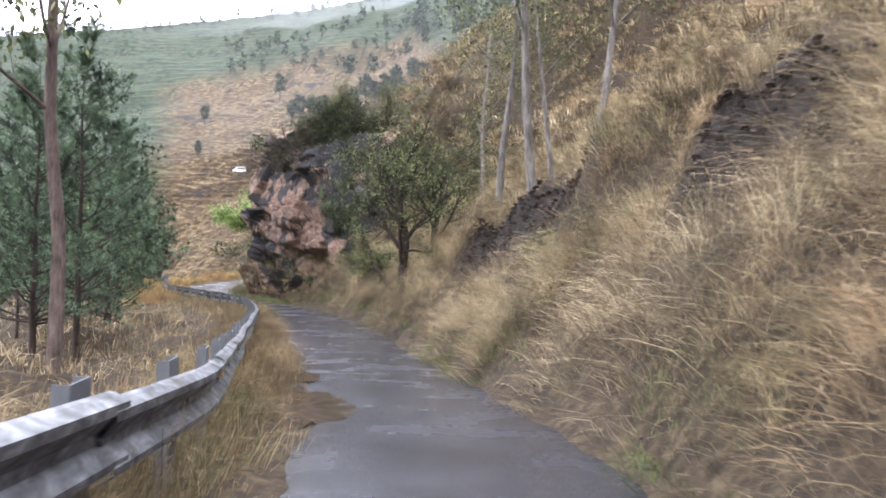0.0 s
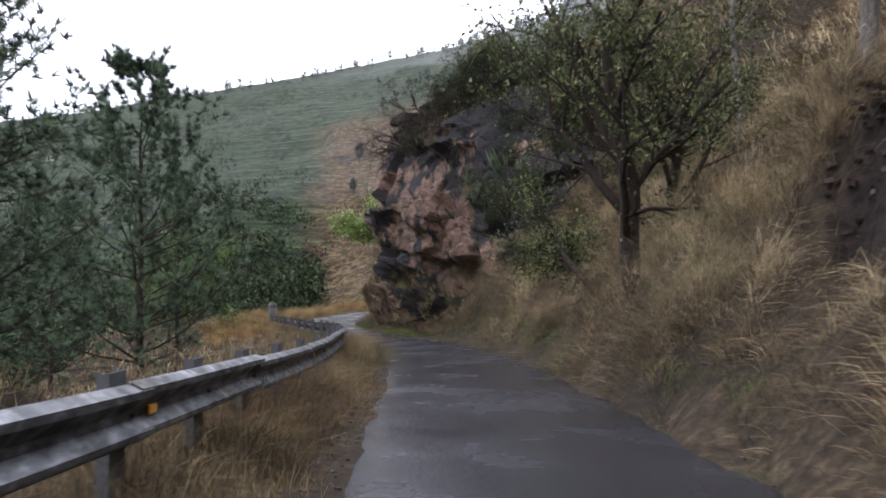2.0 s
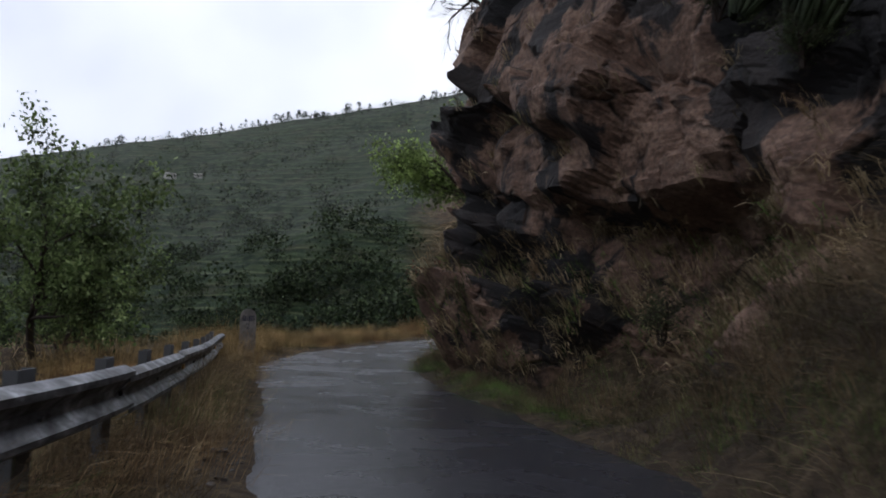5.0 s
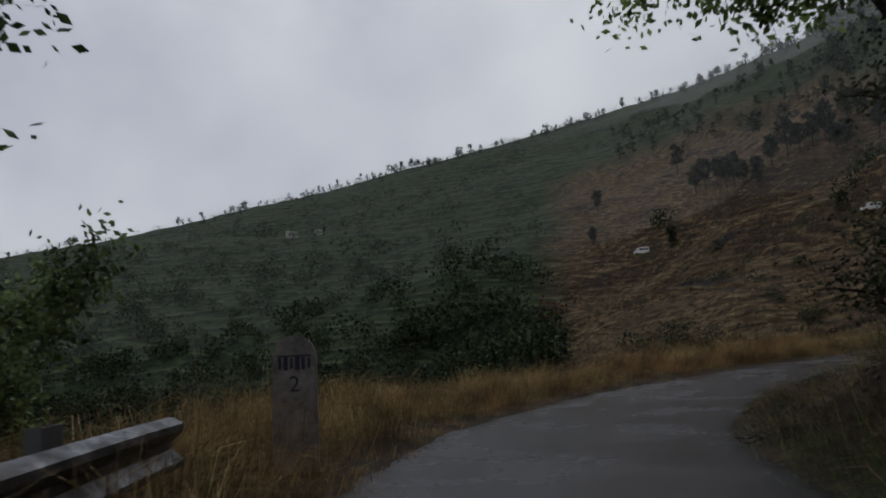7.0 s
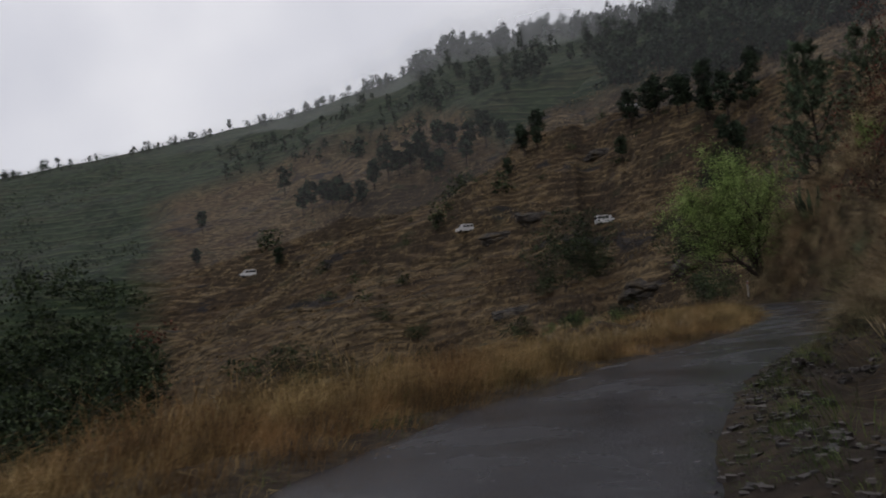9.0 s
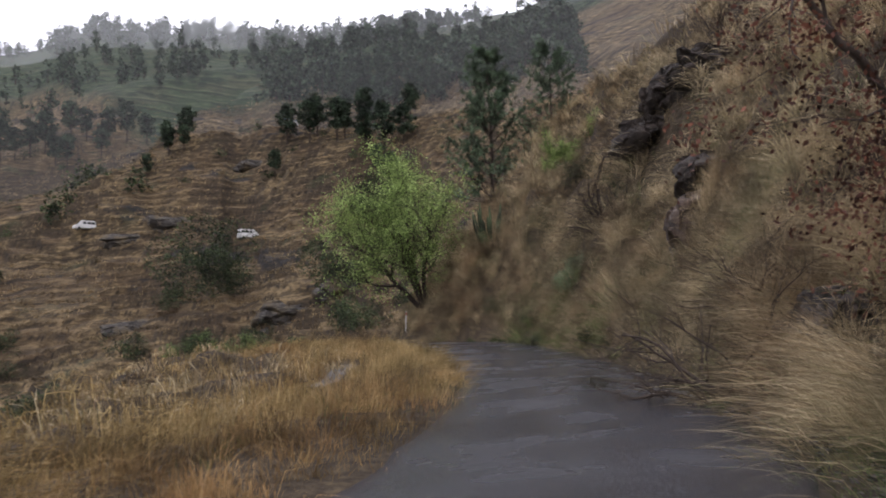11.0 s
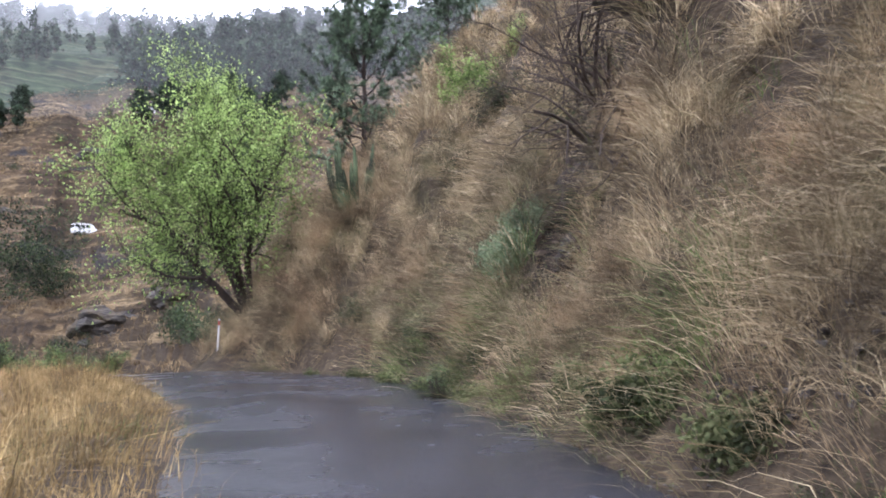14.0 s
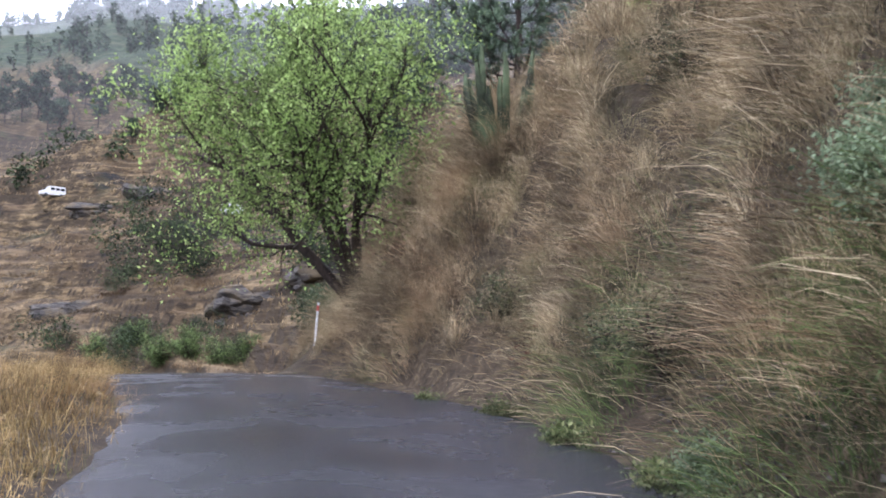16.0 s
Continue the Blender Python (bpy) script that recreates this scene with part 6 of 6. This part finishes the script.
tufts("brown_grass", 500, 30, (-6, 66), (0.5, 2.6), -1, 0.6, 0.006, BROWNG, 112, 0.15, 0.15, 1.0, None, "reddish dry grass under the guardrail", 0.0)
tufts("green_grass", 420, 34, (-6, 62), (0.4, 1.5), -1, 0.6, 0.006, GREENG, 143, 0.15, 0.15, 1.0, None, "green weeds in the dry grass under the guardrail", 0.05)
tufts("golden_grass", 2600, 32, (62, 137), (0.1, 4.2), -1, 0.72, 0.0075, GOLD, 106, 0.17, 0.1, 1.1, lambda x, y, e, ly: ~((np.abs((x + 10.7) - (y - 110.1) * 0.47) < 0.9) & (y > 105) & (y < 113.4)), "golden dry grass along the outer edge of the road", 0, 0.3)
tufts("green_grass", 3000, 18, (-4, 134), (-0.05, 0.75), 1, 0.42, 0.005, GREENG, 107, 0.13, 0.1, 1.0, None, "short green grass on the verge", -0.05)
tufts("green_grass", 1500, 26, (40, 66), (-0.12, 1.2), 1, 0.26, 0.005, GREENG, 144, 0.14, 0.1, 1.3, None, "short bright green grass along the foot of the cliff", -0.2)
tufts("green_grass", 560, 40, (-2, 136), (0.4, 5.0), 1, 0.85, 0.0065, GREENG, 108, 0.2, 0.45, 1.2, off_cliff, "fresh green grass tufts in the bank", 0.1)
tufts("golden_grass", 1300, 40, (60, 96), (0.7, 5.0), -1, 1.0, 0.0065, GOLD, 145, 0.17, 0.1, 1.0, None, "tall golden grass standing over the outer edge of the road", -0.1, 0.3)
tufts("green_grass", 260, 30, (62, 135), (0.1, 2.0), -1, 0.5, 0.006, GREENG, 113, 0.2, 0.1, 1.2, None, "green weeds among the golden grass", 0.1)
tufts("slope_grass", 1900, 20, (0, 134), (2.4, 22), -1, 0.7, 0.013, STRAW, 109, 0.3, 0.1, 1.0, None, "dry grass on the slope below the road")
tufts("golden_grass", 1100, 24, (98, 139), (3.8, 30), -1, 0.8, 0.011, GOLD, 123, 0.3, 0.1, 1.1, None, "tall golden grass on the slope below the road", -0.15, 0.3)

def near_weeds(x, y, e, ly):
    return ((x + 0.7) ** 2 + (y - 114.9) ** 2 < 1.1) | ((x + 1.6) ** 2 + (y - 112.2) ** 2 < 0.6) | ((x + 3.0) ** 2 + (y - 108.6) ** 2 < 0.3) | ((x - 0.2) ** 2 + (y - 119.0) ** 2 < 0.9)


tufts("green_grass", 650, 44, (104, 122), (0.2, 3.0), 1, 0.98, 0.0065, GREENG, 141, 0.16, 0.4, 1.0, near_weeds, "lush green grass clumps at the foot of the bank", 0, 0.5, 0.1, 3)
tufts("dry_grass_high", 1500, 34, (14, 54), (9, 32), 1, 0.95, 0.014, STRAW, 142, 0.34, 0.6, 1.0, lambda x, y, e, ly: x > -3.5, "pale dry grass under the tall trees on the upper slope", -0.3, 0.45, 0.25)

# ---------------------------------------------------------------- loose stones, mud, far buildings and vehicles


def stones(name, count, y_range, e_range, side, size, mat, seed, label):
    """Broken stones beside the road, one mesh."""
    rng = np.random.RandomState(seed)
    pool = np.where((LINE[:, 1] >= y_range[0]) & (LINE[:, 1] <= y_range[1]))[0]
    i = rng.choice(pool, count)
    w = side * (LINE[i, 3] + e_range[0] + (e_range[1] - e_range[0]) * rng.uniform(0, 1, count) ** 1.3)
    x = LINE[i, 0] + RIGHT[i, 0] * w + rng.uniform(-0.3, 0.3, count)
    y = LINE[i, 1] + RIGHT[i, 1] * w + rng.uniform(-0.3, 0.3, count)
    if name == "rubble":
        bare = scar(x, y, np.abs(w) - LINE[i, 3], LINE[i, 1])[0] > 0.3
        x, y, count = x[bare], y[bare], int(bare.sum())
    z = ground_height(x, y)
    corner = np.array([(a, b, c) for a in (-1, 1) for b in (-1, 1) for c in (-1, 1)], float)
    s = size * rng.uniform(0.35, 1.0, (count, 1, 1)) ** 1.5
    V = corner[None] * rng.uniform(0.45, 1.15, (count, 8, 3)) * s * np.array([1, 1, 0.6])
    a = rng.uniform(0, 6.28, (count, 1))
    V = np.stack([V[:, :, 0] * np.cos(a) - V[:, :, 1] * np.sin(a), V[:, :, 0] * np.sin(a) + V[:, :, 1] * np.cos(a), V[:, :, 2]], 2)
    V += np.stack([x, y, z], 1)[:, None]
    f = np.array([(0, 1, 3, 2), (4, 6, 7, 5), (0, 4, 5, 1), (2, 3, 7, 6), (0, 2, 6, 4), (1, 5, 7, 3)])
    q = (np.arange(count)[:, None, None] * 8 + f[None]).reshape(-1, 4)
    tagged(new(name, raw_mesh(name, V.reshape(-1, 3), quads=q, mat=mat)), label, "stones", kind="stuff")


def rubble():
    m = Mat("wet_rubble", rough=0.6, spec=0.4)
    return m.color(m.ramp(m.island(), (0, (0.014, 0.011, 0.010)), (0.7, (0.038, 0.030, 0.026)), (1, (0.075, 0.062, 0.054)))).bump(m.noise(20), 0.01, 0.5).m


def broken_earth():
    m = Mat("broken_earth", rough=0.95, spec=0.1)
    return m.color(m.ramp(m.island(), (0, (0.012, 0.009, 0.007)), (0.75, (0.034, 0.024, 0.018)), (1, (0.115, 0.088, 0.070)))).bump(m.noise(20), 0.01, 0.5).m


RUBBLE, EARTHSTONE = rubble(), broken_earth()
stones("gravel", 4200, (70, 101), (0.0, 2.4), 1, 0.05, RUBBLE, 201, "dark wet gravel and broken stones beside the road")
stones("gravel", 2200, (97, 119), (-0.25, 0.95), 1, 0.045, RUBBLE, 206, "loose wet gravel on the road shoulder")
stones("gravel", 320, (76, 96), (0.2, 2.6), 1, 0.075, RUBBLE, 202, "larger broken stones on the gravel bank")
stones("rubble", 9000, (8, 31), (1.6, 6.0), 1, 0.075, EARTHSTONE, 205, "dark broken rock and earth in the cut of the bank")
stones("rubble", 5000, (108, 119), (0.7, 6.0), 1, 0.085, EARTHSTONE, 207, "dark broken rock and roots in the gully of the bank")
stones("gravel", 1500, (-2, 66), (-0.05, 0.7), -1, 0.035, RUBBLE, 203, "small stones on the road shoulder")
stones("gravel", 1700, (-2, 134), (-0.05, 0.6), 1, 0.035, RUBBLE, 204, "small stones along the edge of the road")


def puddle(name, cx, cy, rx, ry, turn, seed, label):
    """A shallow puddle with a ragged outline that lies on the road's edge."""
    n, rng = 56, np.random.RandomState(seed)
    a = np.arange(n) * 2 * math.pi / n
    rad = 1 + 0.16 * np.sin(2 * a + seed) + 0.12 * np.sin(3 * a + 2 * seed) + 0.05 * np.sin(5 * a + 3 * seed) + 0.012 * rng.normal(0, 1, n)
    c, s = math.cos(radians(turn)), math.sin(radians(turn))
    V = [(cx, cy)]
    for ring in (0.5, 1.0):
        px, py = rx * rad * ring * np.cos(a), ry * rad * ring * np.sin(a)
        V += list(zip(cx + px * c - py * s, cy + px * s + py * c))
    V = np.array(V)
    _, _, zr, _ = lateral(V[:, 0], V[:, 1])
    x, y = V[:, 0], V[:, 1]
    z = zr + 0.034 + 0.03 * fbm(x * 0.5, y * 0.5, 3, 41)
    z[n + 1:] -= 0.012
    k = np.arange(n)
    tris = np.stack([np.zeros(n, int), 1 + k, 1 + (k + 1) % n], 1)
    quads = np.stack([1 + k, 1 + n + k, 1 + n + (k + 1) % n, 1 + (k + 1) % n], 1)
    tagged(new(name, raw_mesh(name, np.column_stack([V, z]), tris=tris, quads=quads, smooth=True, mat=PUDDLE)), label, "puddle")


puddle("puddle", -1.95, 11.6, 0.62, 2.5, 8, 1, "brown muddy puddle on the edge of the asphalt")
puddle("puddle", -2.75, 16.6, 0.34, 1.2, 10, 4, "brown muddy puddle on the edge of the asphalt")


def van(x, y, turn, size):
    root = new("van")
    z = gz(x, y)
    root.matrix_basis = pose(x, y, z + 0.1, 0, 0, turn) @ Matrix.Scale(size, 4)
    bm = bmesh.new()
    side = [(-2.4, 0.45), (-2.42, 1.2), (-2.3, 2.15), (-2.1, 2.3), (0.95, 2.3), (1.25, 2.15), (1.85, 1.35), (2.45, 1.15), (2.55, 0.8), (2.5, 0.42)]
    rings = [[bm.verts.new((px, w, pz)) for px, pz in side] for w in (-0.88, 0.88)]
    bm.faces.new(rings[0])
    bm.faces.new(rings[1][::-1])
    for k in range(len(side)):
        j = (k + 1) % len(side)
        bm.faces.new((rings[0][k], rings[1][k], rings[1][j], rings[0][j]))
    bmesh.ops.recalc_face_normals(bm, faces=bm.faces[:])
    bmesh.ops.bevel(bm, geom=bm.edges[:], offset=0.05, segments=2, affect="EDGES")
    part("body", bm, WHITE, root)
    for w in (-0.885, 0.885):
        for wx in (-1.75, -0.75, 0.25):
            bm = bmesh.new()
            box(bm, (wx, w, 1.72), (0.82, 0.03, 0.58), 0.01)
            part("side_window", bm, GLASS, root)
    bm = bmesh.new()
    box(bm, (1.56, 0, 1.76), (0.06, 1.5, 0.86), 0.01, Matrix.Rotation(radians(-37), 4, "Y"))
    part("windscreen", bm, GLASS, root)
    bm = bmesh.new()
    box(bm, (-2.39, 0, 1.7), (0.04, 1.4, 0.6), 0.01)
    part("rear_window", bm, GLASS, root)
    for wx in (-1.5, 1.55):
        for w in (-0.8, 0.8):
            bm = bmesh.new()
            bmesh.ops.create_cone(bm, cap_ends=True, segments=18, radius1=0.34, radius2=0.34, depth=0.22, matrix=Matrix.Translation((wx, w, 0.36)) @ Matrix.Rotation(radians(90), 4, "X"))
            wheel = part("wheel", bm, TYRE, root)
            bm = bmesh.new()
            bmesh.ops.create_cone(bm, cap_ends=True, segments=12, radius1=0.2, radius2=0.17, depth=0.25, matrix=Matrix.Translation((wx, w, 0.36)) @ Matrix.Rotation(radians(90), 4, "X"))
            part("rim", bm, POSTGREY, wheel, "grey steel wheel rim")
    tagged(root, "white minibus on the road across the valley", "van", "vans across the valley")


def hut(x, y, turn, size, roof, label):
    root = new("hut")
    root.matrix_basis = pose(x, y, gz(x, y) - 1.0, 0, 0, turn) @ Matrix.Scale(size, 4)
    bm = bmesh.new()
    box(bm, (0, 0, 1.9), (6, 4, 3.8))
    part("wall", bm, WALLW, root)
    bm = bmesh.new()
    box(bm, (0, -0.9, 4.05), (6.8, 2.8, 0.12), 0.02, Matrix.Rotation(radians(14), 4, "X"))
    box(bm, (0, 1.3, 4.1), (6.8, 2.0, 0.12), 0.02, Matrix.Rotation(radians(-14), 4, "X"))
    part("roof", bm, roof, root, "sheet metal roof")
    for wx in (-1.9, 1.9):
        bm = bmesh.new()
        box(bm, (wx, -2.01, 2.4), (0.9, 0.08, 1.0))
        part("window", bm, GLASS, root)
    bm = bmesh.new()
    box(bm, (0, -2.01, 2.0), (0.95, 0.08, 2.0))
    part("door", bm, TYRE, root)
    tagged(root, label, "hut")


van(-98.0, 388.0, 195, 1.25)
van(-15.0, 303.0, 200, 1.0)
van(19.0, 275.0, 15, 1.0)
hut(46.0, 343.0, 20, 0.75, BLUEROOF, "small hut with a light blue roof among pines")
hut(-414.0, 565.0, 60, 1.3, WALLW, "pale flat house on the terraced hillside")
hut(-398.0, 578.0, 40, 1.0, WALLW, "pale flat house on the terraced hillside")

def slab(pts, width):
    """A narrow concrete strip that follows the ground."""
    p = np.array(pts, float)
    t = np.linspace(0, 1, 12)
    x, y = np.interp(t, np.linspace(0, 1, len(p)), p[:, 0]), np.interp(t, np.linspace(0, 1, len(p)), p[:, 1])
    d = np.stack([np.gradient(x), np.gradient(y)], 1)
    d /= np.linalg.norm(d, axis=1, keepdims=True)
    z = ground_height(x, y)
    z = np.convolve(np.r_[z[:1], z, z[-1:]], [0.3, 0.4, 0.3], "valid") + 0.14
    V = []
    for w, h in ((-1, -0.4), (-1, -0.02), (-0.97, 0), (0.97, 0), (1, -0.02), (1, -0.4)):
        V.append(np.column_stack([x - d[:, 1] * w * width / 2, y + d[:, 0] * w * width / 2, z + h]))
    V = np.stack(V, 1)
    n = 6
    i0 = np.arange(len(x) - 1)[:, None] * n + np.arange(n)[None]
    i1 = np.arange(len(x) - 1)[:, None] * n + (np.arange(n)[None] + 1) % n
    ob = new("concrete_path", raw_mesh("concrete_path", V.reshape(-1, 3), quads=np.stack([i0, i1, i1 + n, i0 + n], 2).reshape(-1, 4), mat=PLASTER))
    tagged(ob, "narrow worn concrete path in golden grass", "path")


slab([(-12.2, 107.0), (-10.7, 110.1), (-9.5, 112.8)], 0.5)

# ---------------------------------------------------------------- plants that cling to the cliff


def clinging(name, count, per, lo, hi, length, mat, seed, label, least=-1.0):
    rng = np.random.RandomState(seed)
    P = CLIFF_AT
    z = P[:, :, 2]
    n = np.cross(P[2:, 1:-1] - P[:-2, 1:-1], P[1:-1, 2:] - P[1:-1, :-2])
    n /= np.linalg.norm(n, axis=2, keepdims=True) + 1e-9
    zz = z[1:-1, 1:-1]
    flat = np.abs(n[:, :, 2])
    ok = np.argwhere((zz > lo) & (zz < hi) & (flat > least))
    ok = ok[(ok[:, 0] > 90)]
    pick = ok[rng.randint(0, len(ok), count)]
    c = P[pick[:, 0] + 1, pick[:, 1] + 1]
    o = np.column_stack([CLIFF_OUT[pick[:, 0] + 1], np.zeros(count)])
    k = np.repeat(np.arange(count), per)
    base = c[k] + rng.normal(0, 0.10, (len(k), 3)) - o[k] * 0.05
    up = np.column_stack([np.zeros((len(k), 2)), np.ones(len(k))]) + o[k] * 0.5 + rng.normal(0, 0.25, (len(k), 3))
    lean = o[k] * 0.3 + rng.normal(0, 0.3, (len(k), 3))
    L = length * rng.uniform(0.4, 1.1, len(k))
    W = 0.009 * rng.uniform(0.6, 1.3, len(k))
    tagged(new(name, blade_mesh(name, base, up, lean, L, W, rng, mat, 0.75)), label, "grass", kind="stuff")


clinging("cliff_grass", 850, 22, -2.2, 1.2, 0.62, STRAW, 301, "brown grass hanging under the overhang")
clinging("cliff_grass", 260, 22, 0.5, 9.0, 0.5, STRAW, 302, "dry grass in the cracks of the cliff", 0.55)
clinging("cliff_moss", 420, 20, -2.0, 0.6, 0.4, GREENG, 303, "green weeds at the foot of the cliff")

# ---------------------------------------------------------------- low cloud


def mist_material(name, most, scale, lo, hi):
    m = Mat(name, rough=1.0, spec=0.0)
    uv = m.node("ShaderNodeSeparateXYZ", Vector=m.node("ShaderNodeTexCoord").outputs["UV"])
    v = uv.outputs["Y"]
    n = m.ramp(m.noise(scale, 5, 0.6), (lo, 0.0), (hi, 1.0))
    fade = m.ramp(v, (0.0, 0.0), (0.45, 1.0), (0.75, 1.0), (1.0, 0.0))
    fade = m.math("MULTIPLY", fade, m.ramp(uv.outputs["X"], (0.0, 0.0), (0.15, 1.0), (0.7, 1.0), (1.0, 0.0)))
    a = m.math("MULTIPLY", m.math("MULTIPLY", n, fade), most)
    m.color((0.93, 0.94, 0.96)).leafy(0.5)
    out = m.nt.nodes["Material Output"].inputs["Surface"]
    lit = out.links[0].from_socket
    clear = m.node("ShaderNodeBsdfTransparent")
    mix = m.node("ShaderNodeMixShader", Fac=a)
    m.nt.links.new(clear.outputs["BSDF"], mix.inputs[1])
    m.nt.links.new(lit, mix.inputs[2])
    m.nt.links.new(mix.outputs["Shader"], out)
    return m.m


def mist(name, share, low, high, most, scale, az, label, lo=0.42, hi=0.68):
    """A thin veil of cloud that follows the far slopes."""
    cols, rows = 60, 8
    a = np.linspace(az[0], az[1], cols)
    r = np.interp(a, FAR[:, 0], FAR[:, 2]) * share
    e = np.interp(a, FAR[:, 0], FAR[:, 1])
    V, uv = [], []
    for k in range(rows):
        f = k / (rows - 1)
        el = np.radians(e + low + (high - low) * f)
        V.append(np.column_stack([MID[0] - np.sin(np.radians(a)) * r, MID[1] + np.cos(np.radians(a)) * r, np.tan(el) * r]))
        uv.append(np.column_stack([np.linspace(0, 1, cols), np.full(cols, f)]))
    V, uv = np.stack(V, 0), np.stack(uv, 0).reshape(-1, 2)
    q = (np.arange(rows - 1)[:, None] * cols + np.arange(cols - 1)[None]).ravel()
    quads = np.stack([q, q + 1, q + cols + 1, q + cols], 1)
    me = raw_mesh(name, V.reshape(-1, 3), quads=quads, smooth=True, mat=mist_material(name, most, scale, lo, hi))
    layer = me.uv_layers.new(name="UVMap")
    layer.data.foreach_set("uv", uv[quads.ravel()].astype(np.float32).ravel())
    ob = new(name, me)
    ob.visible_shadow = False
    tagged(ob, label, "mist", kind="stuff")


mist("low_cloud", 0.88, -4.5, 3.0, 0.5, 0.006, (-46, 24), "soft grey cloud drifting along the hilltop", 0.30, 0.85)
mist("valley_haze", 0.42, -26, 12, 0.08, 0.004, (-60, 95), "thin rain haze hanging in the valley", 0.1, 0.7)
